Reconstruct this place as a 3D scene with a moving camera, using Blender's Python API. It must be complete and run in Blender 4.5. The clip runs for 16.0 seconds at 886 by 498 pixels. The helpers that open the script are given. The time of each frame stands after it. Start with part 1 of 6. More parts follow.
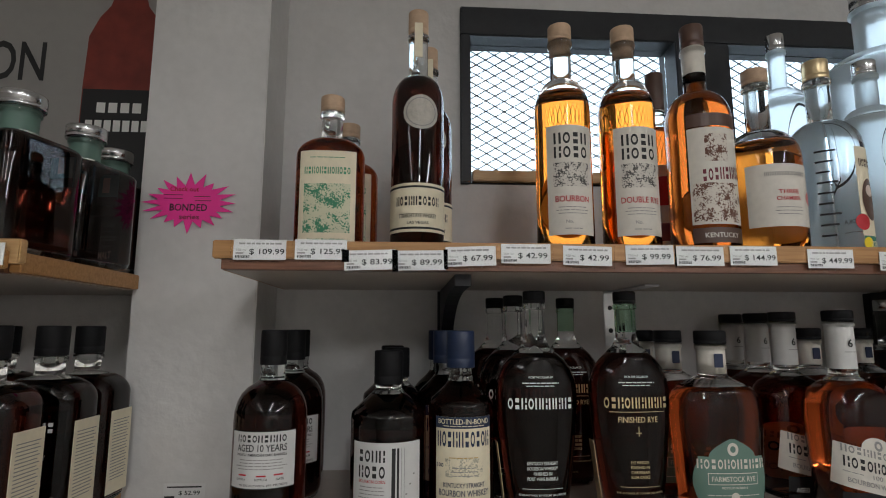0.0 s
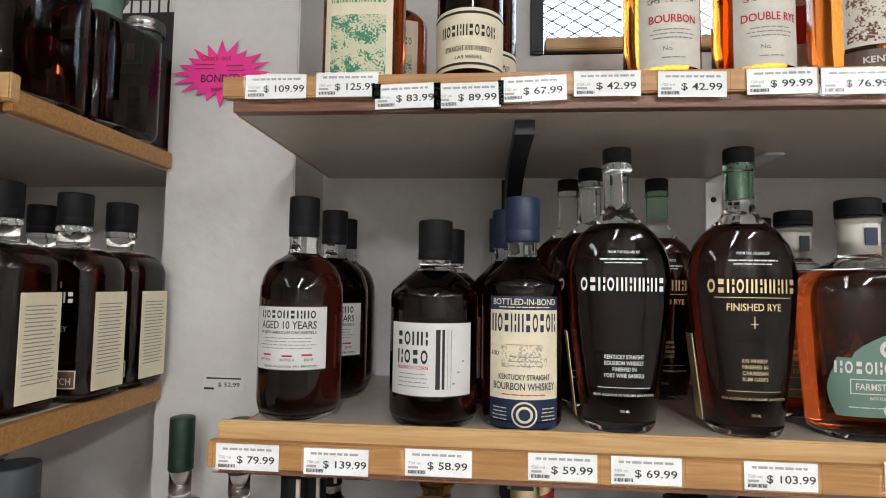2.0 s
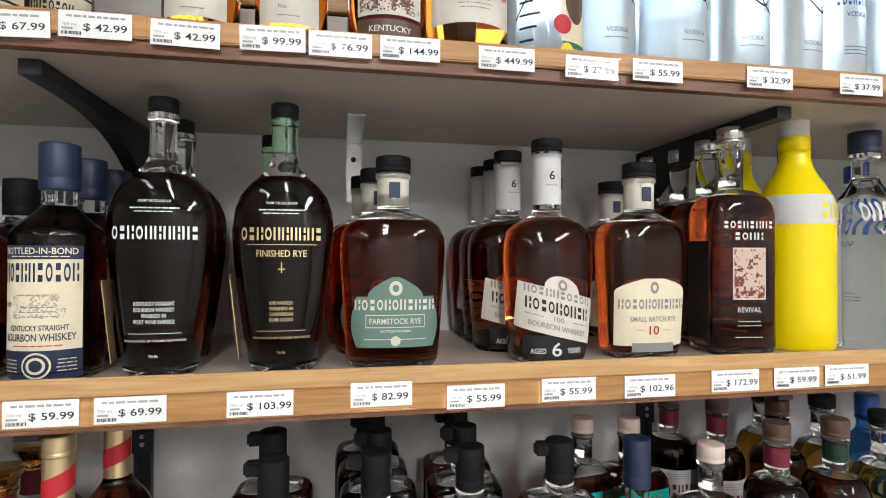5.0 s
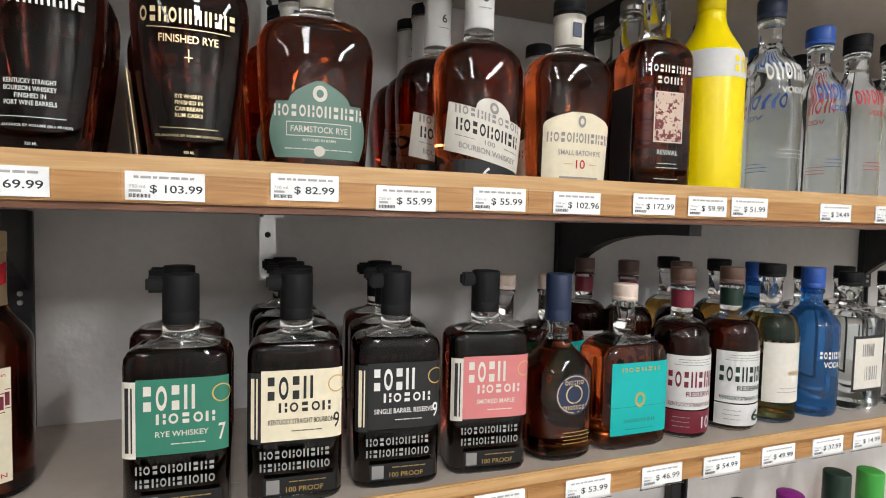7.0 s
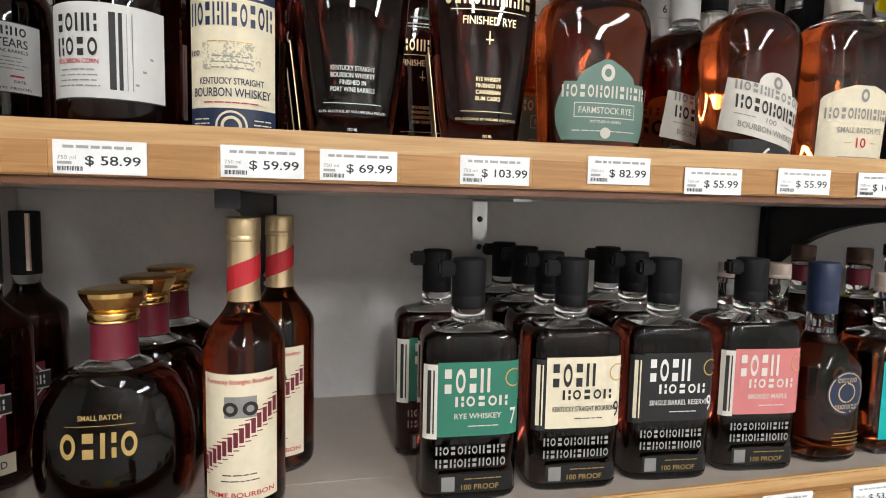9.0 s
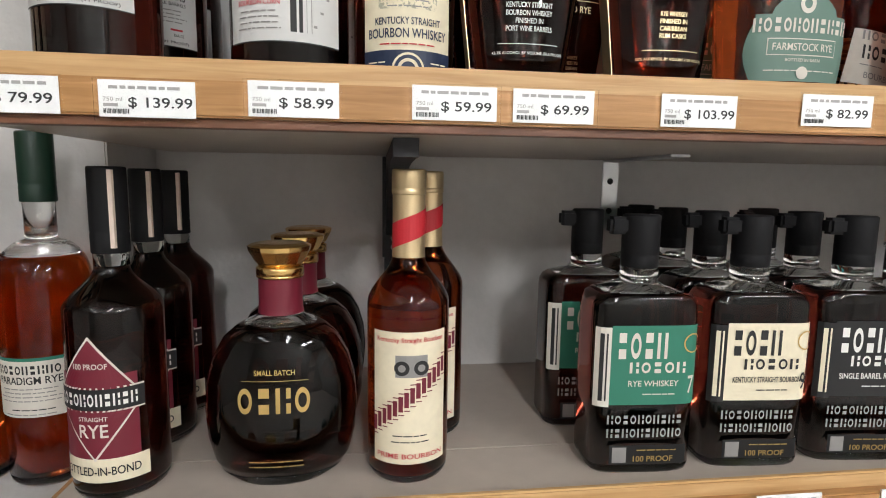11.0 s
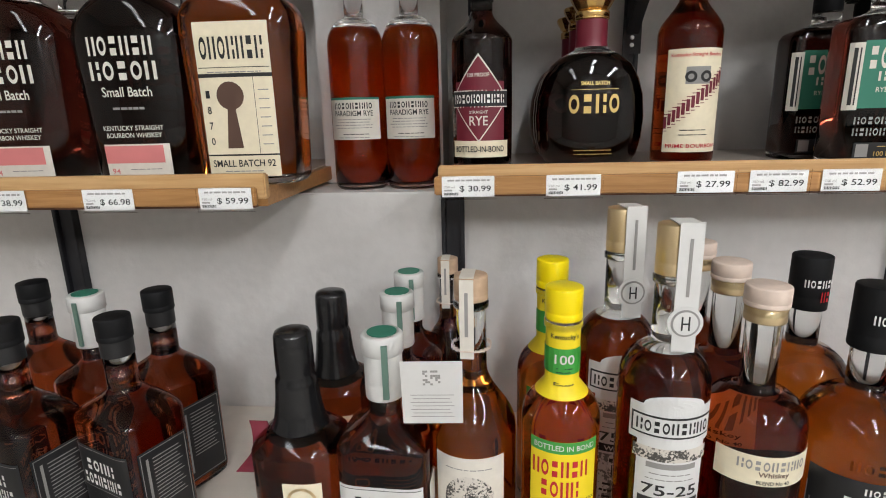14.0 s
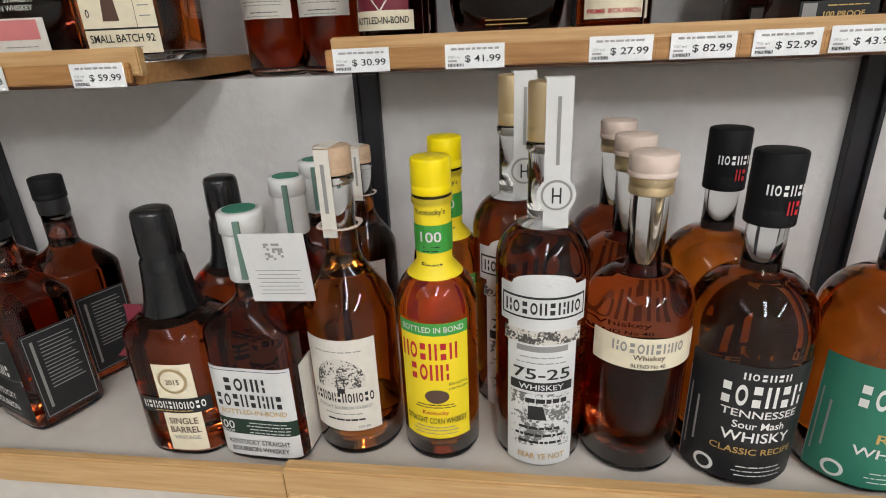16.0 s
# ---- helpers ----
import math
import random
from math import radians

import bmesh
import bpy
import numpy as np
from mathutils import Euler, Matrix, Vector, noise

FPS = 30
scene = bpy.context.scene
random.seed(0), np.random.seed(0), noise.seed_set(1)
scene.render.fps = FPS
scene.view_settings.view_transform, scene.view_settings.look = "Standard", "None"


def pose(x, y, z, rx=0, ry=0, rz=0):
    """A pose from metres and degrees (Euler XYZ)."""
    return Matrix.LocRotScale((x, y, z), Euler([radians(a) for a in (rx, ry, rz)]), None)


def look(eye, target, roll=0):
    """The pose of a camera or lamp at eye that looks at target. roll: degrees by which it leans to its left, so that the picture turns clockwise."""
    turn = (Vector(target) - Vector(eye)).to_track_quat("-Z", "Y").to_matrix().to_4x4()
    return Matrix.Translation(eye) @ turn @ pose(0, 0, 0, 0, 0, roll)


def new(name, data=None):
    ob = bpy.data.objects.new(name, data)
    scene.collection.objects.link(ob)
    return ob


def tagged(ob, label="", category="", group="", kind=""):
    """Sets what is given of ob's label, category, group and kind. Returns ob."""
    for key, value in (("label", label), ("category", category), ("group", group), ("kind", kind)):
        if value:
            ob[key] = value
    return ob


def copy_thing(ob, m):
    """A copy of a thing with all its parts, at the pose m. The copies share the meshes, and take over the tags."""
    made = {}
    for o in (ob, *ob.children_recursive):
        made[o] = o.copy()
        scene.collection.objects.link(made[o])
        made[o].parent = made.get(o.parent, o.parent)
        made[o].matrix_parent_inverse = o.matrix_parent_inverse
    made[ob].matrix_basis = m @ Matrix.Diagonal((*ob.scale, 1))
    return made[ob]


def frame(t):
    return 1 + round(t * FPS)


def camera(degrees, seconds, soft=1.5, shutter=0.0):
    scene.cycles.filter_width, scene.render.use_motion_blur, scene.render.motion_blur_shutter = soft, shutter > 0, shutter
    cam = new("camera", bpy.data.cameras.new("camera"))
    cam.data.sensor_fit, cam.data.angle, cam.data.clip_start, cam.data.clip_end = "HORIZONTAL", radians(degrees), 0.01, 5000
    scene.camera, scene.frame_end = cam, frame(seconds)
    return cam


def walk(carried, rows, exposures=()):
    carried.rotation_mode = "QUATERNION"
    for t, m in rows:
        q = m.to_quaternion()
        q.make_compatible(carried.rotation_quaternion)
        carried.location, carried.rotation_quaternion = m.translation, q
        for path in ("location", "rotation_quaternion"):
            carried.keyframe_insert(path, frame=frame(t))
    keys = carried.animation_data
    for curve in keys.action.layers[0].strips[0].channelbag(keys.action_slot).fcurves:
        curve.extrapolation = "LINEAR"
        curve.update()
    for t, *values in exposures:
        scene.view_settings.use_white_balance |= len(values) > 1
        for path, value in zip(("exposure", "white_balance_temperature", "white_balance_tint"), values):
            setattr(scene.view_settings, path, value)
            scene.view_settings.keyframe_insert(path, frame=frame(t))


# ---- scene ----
cam = camera(78.9, 16.0, soft=1.0)
METRES, EYE, TILT, LEAN, TURN = 1.86, 1.6, 8.4, 0.0, -3.9
ROWS = [
    (0.0, 0.0, 0.0, 0.0, -0.0, -0.0, -0.0),
    (0.5, -0.0105, 0.0161, -0.0317, 4.73, -0.36, 0.07),
    (1.0, -0.0114, 0.0344, -0.049, 7.12, -1.56, 0.2),
    (1.5, -0.0066, 0.0553, -0.0634, 8.33, -3.07, 0.29),
    (2.0, 0.0148, 0.0736, -0.0688, 8.56, -4.6, 0.39),
    (2.5, 0.0445, 0.0785, -0.0684, 8.41, -5.45, 0.49),
    (3.0, 0.0728, 0.0848, -0.0716, 7.85, -6.37, 0.54),
    (3.5, 0.1068, 0.0822, -0.0713, 6.33, -6.94, 0.49),
    (4.0, 0.1382, 0.0742, -0.0639, 3.18, -7.3, 0.13),
    (4.5, 0.1752, 0.0668, -0.0657, -1.17, -7.34, -0.35),
    (5.0, 0.208, 0.0627, -0.0791, -6.82, -7.68, -1.16),
    (7.5, 0.1964, 0.0654, -0.185, -15.78, -11.74, -3.76),
    (8.0, 0.1639, 0.0673, -0.1817, -14.38, -12.13, -3.64),
    (8.5, 0.1187, 0.0782, -0.1826, -11.78, -12.56, -3.23),
    (9.0, 0.0784, 0.0984, -0.1849, -8.41, -13.13, -2.49),
    (9.5, 0.0453, 0.1227, -0.1964, -5.65, -13.61, -1.82),
    (12.0, -0.0097, 0.1155, -0.2114, -1.67, -16.82, -0.91),
    (12.5, -0.0372, 0.0464, -0.2254, 0.23, -17.5, -0.33),
    (13.0, -0.0606, -0.0059, -0.2393, 2.99, -18.62, 0.6),
    (13.5, -0.0855, -0.0324, -0.2667, 5.77, -20.39, 1.64),
    (14.0, -0.0953, -0.0397, -0.2945, 8.44, -22.35, 2.64),
    (14.5, -0.0874, -0.0338, -0.3091, 9.96, -24.33, 3.26),
    (15.0, -0.0658, -0.0294, -0.3234, 10.54, -26.51, 3.56),
    (15.5, -0.0427, -0.0262, -0.3328, 10.65, -28.6, 3.68),
    (16.0, -0.0177, -0.0183, -0.3337, 10.6, -29.89, 3.86),
]
walk(cam, [(t, pose(0, 0, EYE, TILT, LEAN, TURN) @ pose(METRES * x, METRES * y, METRES * z, 90 + pitch, roll, yaw)) for t, x, y, z, yaw, pitch, roll in ROWS],
     exposures=[(0.0, 0.12), (0.5, 0.22), (1.0, 0.5), (1.5, 0.82), (2.0, 1.12), (3.0, 1.3), (5.0, 1.28), (8.0, 1.19), (9.5, 1.25), (12.0, 1.2), (13.5, 1.1), (16.0, 0.93)])

# ---- world, sun and lamps ----
world = bpy.data.worlds.new("world")
scene.world = world
world.use_nodes = True
wn = world.node_tree
sky = wn.nodes.new("ShaderNodeTexSky")
sky.sky_type = "NISHITA"
sky.sun_disc = False
sky.sun_elevation = radians(40)
sky.sun_rotation = radians(200)
wn.nodes["Background"].inputs["Strength"].default_value = 0.15
wn.links.new(sky.outputs[0], wn.nodes["Background"].inputs["Color"])
sun = new("sun", bpy.data.lights.new("sun", "SUN"))
sun.data.energy, sun.data.angle, sun.data.color = 2.5, radians(0.5), (1, 0.95, 0.88)
sun.matrix_world = look((0, -8, 10), (3.4, 0, 0))
LAMP_X = (-1.35, 0.35, 2.05)
for lx, gain in zip(LAMP_X, (0.35, 1.5, 2.0)):
    for ly, power in ((-2.75, 15.5 * gain), (-1.35, 6.5 * gain)):
        a = bpy.data.lights.new("tube_light", "AREA")
        a.shape, a.size, a.size_y, a.energy, a.color = "RECTANGLE", 0.24, 1.2, power, (0.97, 0.985, 1.0)
        new("tube_light", a).matrix_world = pose(lx, ly, 2.655)

# ---- materials ----
def material(name, color, rough=0.5, metal=0.0, trans=0.0, ior=1.45, vary=0.0, scale=40.0, bump=0.0, coat=0.0, stain=0.0):
    m = bpy.data.materials.new(name)
    m.use_nodes = True
    nt = m.node_tree
    b = nt.nodes["Principled BSDF"]
    b.inputs["Base Color"].default_value = (*color, 1)
    b.inputs["Roughness"].default_value = rough
    b.inputs["Metallic"].default_value = metal
    b.inputs["Transmission Weight"].default_value = trans
    b.inputs["IOR"].default_value = ior
    b.inputs["Coat Weight"].default_value = coat
    if vary or bump or stain:
        tc = nt.nodes.new("ShaderNodeTexCoord")
        no = nt.nodes.new("ShaderNodeTexNoise")
        no.inputs["Scale"].default_value = scale
        no.inputs["Detail"].default_value = 6
        nt.links.new(tc.outputs["Object"], no.inputs["Vector"])
        big = nt.nodes.new("ShaderNodeTexNoise")
        big.inputs["Scale"].default_value = scale / 14
        big.inputs["Detail"].default_value = 4
        nt.links.new(tc.outputs["Object"], big.inputs["Vector"])
        if vary or stain:
            r1, r2 = nt.nodes.new("ShaderNodeMapRange"), nt.nodes.new("ShaderNodeMapRange")
            for r, src, v in ((r1, no, vary), (r2, big, stain)):
                r.inputs["From Min"].default_value, r.inputs["From Max"].default_value = 0.3, 0.7
                r.inputs["To Min"].default_value, r.inputs["To Max"].default_value = 1 - v, 1 + v
                nt.links.new(src.outputs["Fac"], r.inputs["Value"])
            mu = nt.nodes.new("ShaderNodeMath")
            mu.operation = "MULTIPLY"
            nt.links.new(r1.outputs[0], mu.inputs[0])
            nt.links.new(r2.outputs[0], mu.inputs[1])
            mx = nt.nodes.new("ShaderNodeMix")
            mx.data_type, mx.blend_type = "RGBA", "MULTIPLY"
            mx.inputs[0].default_value = 1
            mx.inputs[6].default_value = (*color, 1)
            nt.links.new(mu.outputs[0], mx.inputs[7])
            nt.links.new(mx.outputs[2], b.inputs["Base Color"])
        if bump:
            bp = nt.nodes.new("ShaderNodeBump")
            bp.inputs["Strength"].default_value = bump
            bp.inputs["Distance"].default_value = 0.002
            nt.links.new(no.outputs["Fac"], bp.inputs["Height"])
            nt.links.new(bp.outputs[0], b.inputs["Normal"])
    return m


def wood(name, light, dark, axis=0):
    m = material(name, light, 0.42)
    nt = m.node_tree
    b = nt.nodes["Principled BSDF"]
    tc, mp = nt.nodes.new("ShaderNodeTexCoord"), nt.nodes.new("ShaderNodeMapping")
    mp.inputs["Scale"].default_value = (5, 90, 90)
    no, ramp = nt.nodes.new("ShaderNodeTexNoise"), nt.nodes.new("ShaderNodeValToRGB")
    no.inputs["Scale"].default_value, no.inputs["Detail"].default_value, no.inputs["Distortion"].default_value = 2.2, 7, 0.6
    ramp.color_ramp.elements[0].position, ramp.color_ramp.elements[0].color = 0.32, (*dark, 1)
    ramp.color_ramp.elements[1].position, ramp.color_ramp.elements[1].color = 0.66, (*light, 1)
    bp = nt.nodes.new("ShaderNodeBump")
    bp.inputs["Strength"].default_value, bp.inputs["Distance"].default_value = 0.25, 0.001
    nt.links.new(tc.outputs["Object"], mp.inputs[0])
    nt.links.new(mp.outputs[0], no.inputs["Vector"])
    nt.links.new(no.outputs["Fac"], ramp.inputs[0])
    nt.links.new(ramp.outputs[0], b.inputs["Base Color"])
    nt.links.new(no.outputs["Fac"], bp.inputs["Height"])
    nt.links.new(bp.outputs[0], b.inputs["Normal"])
    return m


M_WALL = material("grey_wall_paint", (0.62, 0.605, 0.59), 0.55, vary=0.03, scale=60, bump=0.5, stain=0.07)
M_WHITE = material("white_wall_paint", (0.74, 0.73, 0.71), 0.55, vary=0.03, scale=70, bump=0.2, stain=0.05)
M_FLOOR = material("vinyl_floor", (0.38, 0.36, 0.33), 0.35, vary=0.1, scale=30, stain=0.1)
M_CEIL = material("ceiling_paint", (0.75, 0.75, 0.74), 0.8, vary=0.03, scale=80, bump=0.2)
M_BOARD = material("laminate_board", (0.47, 0.405, 0.35), 0.36, vary=0.04, scale=50, stain=0.08)
M_OAK = wood("oak_strip", (0.46, 0.24, 0.09), (0.34, 0.165, 0.055))
M_PINE = wood("pine_strip", (0.62, 0.40, 0.19), (0.50, 0.29, 0.12))
M_PLY = wood("stained_plywood_edge", (0.20, 0.085, 0.045), (0.12, 0.05, 0.028))
M_BLACKMETAL = material("black_painted_steel", (0.018, 0.018, 0.022), 0.45, vary=0.2, scale=60)
M_STEEL = material("zinc_plated_steel", (0.62, 0.63, 0.64), 0.3, metal=1.0, vary=0.05)
M_FRAME = material("dark_window_frame", (0.016, 0.017, 0.020), 0.5, vary=0.15, scale=50)
M_PANE = material("window_glass", (0.95, 0.98, 1.0), 0.02, trans=1.0, ior=1.08)
M_GRILLE = material("galvanised_mesh", (0.62, 0.64, 0.66), 0.5, vary=0.1)
M_GLASS = material("clear_glass", (0.97, 0.985, 0.98), 0.01, trans=1.0, ior=1.45)
M_FROST = material("frosted_glass", (0.88, 0.95, 0.98), 0.32, trans=0.75, ior=1.35)
M_CLEARLIQ = material("clear_spirit", (0.93, 0.965, 0.97), 0.01, trans=1.0, ior=1.40)
M_BLUEGLASS = material("blue_glass", (0.05, 0.28, 0.75), 0.03, trans=0.9)
M_WHISKEY = material("dark_whiskey", (0.42, 0.075, 0.018), 0.015, trans=1.0, ior=1.42)
M_DEEP = material("very_dark_whiskey", (0.075, 0.013, 0.008), 0.015, trans=1.0, ior=1.42)
M_AMBER = material("amber_whiskey", (0.94, 0.28, 0.035), 0.015, trans=1.0, ior=1.42)
M_MID = material("red_brown_whiskey", (0.58, 0.125, 0.018), 0.015, trans=1.0, ior=1.42)
M_HONEY = material("honey_whiskey", (0.70, 0.20, 0.022), 0.015, trans=1.0, ior=1.42)
M_GOLDLIQ = material("pale_gold_whiskey", (0.78, 0.42, 0.08), 0.015, trans=1.0, ior=1.42)
M_BLACKCAP = material("black_plastic", (0.009, 0.009, 0.010), 0.6, bump=0.1, scale=200)
M_BLACKCAP.node_tree.nodes["Principled BSDF"].inputs["Specular IOR Level"].default_value = 0.2
M_WAX = material("black_wax", (0.010, 0.010, 0.011), 0.2, bump=0.3, scale=60)
M_WOODCAP = material("cork_wood", (0.52, 0.36, 0.24), 0.6, vary=0.1, scale=120)
M_PALEWOOD = material("pale_wood", (0.68, 0.55, 0.47), 0.55, vary=0.06, scale=120)
M_BROWNCAP = material("brown_cap", (0.10, 0.055, 0.04), 0.4)
M_GOLD = material("gold_foil", (0.80, 0.52, 0.20), 0.22, metal=1.0)
M_PALEGOLD = material("pale_gold_foil", (0.72, 0.56, 0.33), 0.35, metal=0.8)
M_SILVER = material("silver_cap", (0.6, 0.6, 0.6), 0.2, metal=1.0)
M_NAVY = material("navy_plastic", (0.016, 0.028, 0.068), 0.4)
M_DKGREEN = material("dark_green_wax", (0.008, 0.03, 0.018), 0.45)
M_GREEN = material("bright_green", (0.05, 0.32, 0.05), 0.4)
M_KCGREEN = material("green_label", (0.03, 0.19, 0.125), 0.55, vary=0.03)
M_SAGE = material("sage_green_label", (0.13, 0.22, 0.18), 0.5, vary=0.03)
M_TEAL = material("turquoise_label", (0.0, 0.42, 0.40), 0.5)
M_PINKLABEL = material("rose_label", (0.62, 0.20, 0.20), 0.55, vary=0.03)
M_MAROON = material("maroon_foil", (0.16, 0.015, 0.03), 0.4)
M_RED = material("red_ink", (0.50, 0.02, 0.03), 0.5)
M_YELLOW = material("yellow_plastic", (0.92, 0.72, 0.0), 0.3)
M_YELLABEL = material("yellow_label", (0.88, 0.68, 0.02), 0.5)
M_PURPLE = material("purple_cap", (0.25, 0.02, 0.22), 0.3)
M_BLUECAP = material("blue_cap", (0.02, 0.08, 0.35), 0.35)
M_CREAM = material("cream_paper", (0.78, 0.70, 0.52), 0.6, vary=0.04, scale=120)
M_PAPER = material("white_paper", (0.64, 0.635, 0.62), 0.6, vary=0.02, scale=120)
M_OFFWHITE = material("offwhite_paper", (0.68, 0.64, 0.57), 0.6, vary=0.04, scale=120)
M_BLACKLABEL = material("black_label", (0.014, 0.014, 0.015), 0.5)
M_INK = material("black_ink", (0.02, 0.02, 0.02), 0.6)
M_GREYINK = material("grey_ink", (0.28, 0.27, 0.26), 0.6)
M_GREENINK = material("green_ink", (0.06, 0.30, 0.16), 0.6)
M_WHITEINK = material("white_ink", (0.78, 0.77, 0.74), 0.5)
M_GOLDINK = material("gold_ink", (0.62, 0.42, 0.15), 0.35, metal=0.5)
M_PINK = material("fluorescent_pink_card", (0.90, 0.04, 0.32), 0.6)
M_ACRYLIC = material("clear_acrylic", (0.97, 0.98, 0.98), 0.08, trans=1.0, ior=1.12)
def engraved(name, ink, paper, scale=420.0):
    m = material(name, paper, 0.6)
    nt = m.node_tree
    tc, no, big, ramp = (nt.nodes.new("ShaderNode" + k) for k in ("TexCoord", "TexNoise", "TexNoise", "ValToRGB"))
    no.inputs["Scale"].default_value, no.inputs["Detail"].default_value = scale, 3
    big.inputs["Scale"].default_value, big.inputs["Detail"].default_value = scale / 6, 2
    add = nt.nodes.new("ShaderNodeMath")
    add.operation = "ADD"
    ramp.color_ramp.elements[0].position, ramp.color_ramp.elements[0].color = 0.90, (*ink, 1)
    ramp.color_ramp.elements[1].position, ramp.color_ramp.elements[1].color = 1.08, (*paper, 1)
    for n in (no, big):
        nt.links.new(tc.outputs["Object"], n.inputs["Vector"])
    nt.links.new(no.outputs["Fac"], add.inputs[0])
    nt.links.new(big.outputs["Fac"], add.inputs[1])
    sc = nt.nodes.new("ShaderNodeMath")
    sc.operation = "MULTIPLY"
    sc.inputs[1].default_value = 1.0
    nt.links.new(add.outputs[0], sc.inputs[0])
    nt.links.new(sc.outputs[0], ramp.inputs[0])
    nt.links.new(ramp.outputs[0], nt.nodes["Principled BSDF"].inputs["Base Color"])
    return m


# M_ROOM: grey set to hold down bounce light and reflections from unseen walls
M_ROOM = material("bounce_limiting_grey", (0.44, 0.42, 0.395), 0.6, vary=0.05, scale=30, stain=0.1)
M_BASE = material("pale_laminate", (0.62, 0.57, 0.51), 0.34, vary=0.04, scale=50, stain=0.08)
M_POSTER = material("grey_poster_paper", (0.30, 0.285, 0.27), 0.5, vary=0.03)
M_ENG_GREEN = engraved("green_engraving", (0.05, 0.24, 0.13), (0.62, 0.62, 0.44))
M_ENG_GREY = engraved("grey_engraving", (0.07, 0.065, 0.06), (0.62, 0.58, 0.52))
M_ENG_BROWN = engraved("brown_engraving", (0.13, 0.05, 0.03), (0.66, 0.60, 0.53))
M_GREENGLASS = material("green_film", (0.55, 0.85, 0.62), 0.05, trans=1.0, ior=1.2)
M_TUBE = bpy.data.materials.new("lamp_diffuser")
M_TUBE.use_nodes = True
M_TUBE.node_tree.nodes["Principled BSDF"].inputs["Emission Color"].default_value = (1, 0.98, 0.95, 1)
M_TUBE.node_tree.nodes["Principled BSDF"].inputs["Emission Strength"].default_value = 2


# ---- mesh helpers ----
def link(name, bm, mat, parent=None, label="", smooth=False):
    me = bpy.data.meshes.new(name)
    bm.to_mesh(me)
    bm.free()
    for m in (mat if isinstance(mat, (list, tuple)) else [mat]):
        me.materials.append(m)
    if smooth:
        me.polygons.foreach_set("use_smooth", [True] * len(me.polygons))
    ob = new(name, me)
    if parent is not None:
        ob.parent = parent
    if label:
        tagged(ob, label)
    return ob


def part(name, bm, mat, parent, label="", smooth=False):
    return link(name, bm, mat, parent, label, smooth)


def box(bm, x0, x1, y0, y1, z0, z1, bevel=0.0):
    r = bmesh.ops.create_cube(bm, size=1, matrix=Matrix.Translation(((x0 + x1) / 2, (y0 + y1) / 2, (z0 + z1) / 2)) @ Matrix.Diagonal((x1 - x0, y1 - y0, z1 - z0, 1)))
    if bevel:
        edges = list({e for v in r["verts"] for e in v.link_edges})
        bmesh.ops.bevel(bm, geom=edges, offset=bevel, segments=2, affect="EDGES")
    return bm


def boxes(*bs, bevel=0.0):
    bm = bmesh.new()
    for b in bs:
        box(bm, *b, bevel=bevel)
    return bm


def thing(name, label, category, m, group="", kind=""):
    ob = new(name)
    ob.matrix_world = m
    return tagged(ob, label, category, group, kind)


def structure(name, bm, mat, label="", smooth=False):
    return tagged(link(name, bm, mat, None, "", smooth), label, name.split("_")[0], kind="structure")


TEXTS = {}


def letters(text):
    """Triangles of a text, scaled so that its box runs from 0 to 1 both ways."""
    if text not in TEXTS:
        cu = bpy.data.curves.new("text", "FONT")
        cu.body, cu.resolution_u, cu.offset = text, 3, 0.012
        ob = bpy.data.objects.new("text", cu)
        scene.collection.objects.link(ob)
        me = bpy.data.meshes.new_from_object(ob.evaluated_get(bpy.context.evaluated_depsgraph_get()))
        me.calc_loop_triangles()
        co = np.array([v.co[:2] for v in me.vertices])
        lo, hi = co.min(0), co.max(0)
        TEXTS[text] = ((co - lo) / (hi - lo), [tuple(t.vertices) for t in me.loop_triangles], (hi - lo)[0] / (hi - lo)[1])
        bpy.data.objects.remove(ob)
        bpy.data.meshes.remove(me)
        bpy.data.curves.remove(cu)
    return TEXTS[text]


def flat_word(bm, text, x, z, w, h, y):
    """Lettering that faces -Y, centred on x, z."""
    co, tris, _ = letters(text)
    vs = [bm.verts.new((x + (c[0] - 0.5) * w, y, z + (c[1] - 0.5) * h)) for c in co]
    for t in tris:
        try:
            bm.faces.new([vs[i] for i in t])
        except ValueError:
            pass


def quad(bm, x0, x1, z0, z1, y):
    bm.faces.new([bm.verts.new(p) for p in ((x0, y, z0), (x1, y, z0), (x1, y, z1), (x0, y, z1))])


# ---- bottles ----
SEG = 56


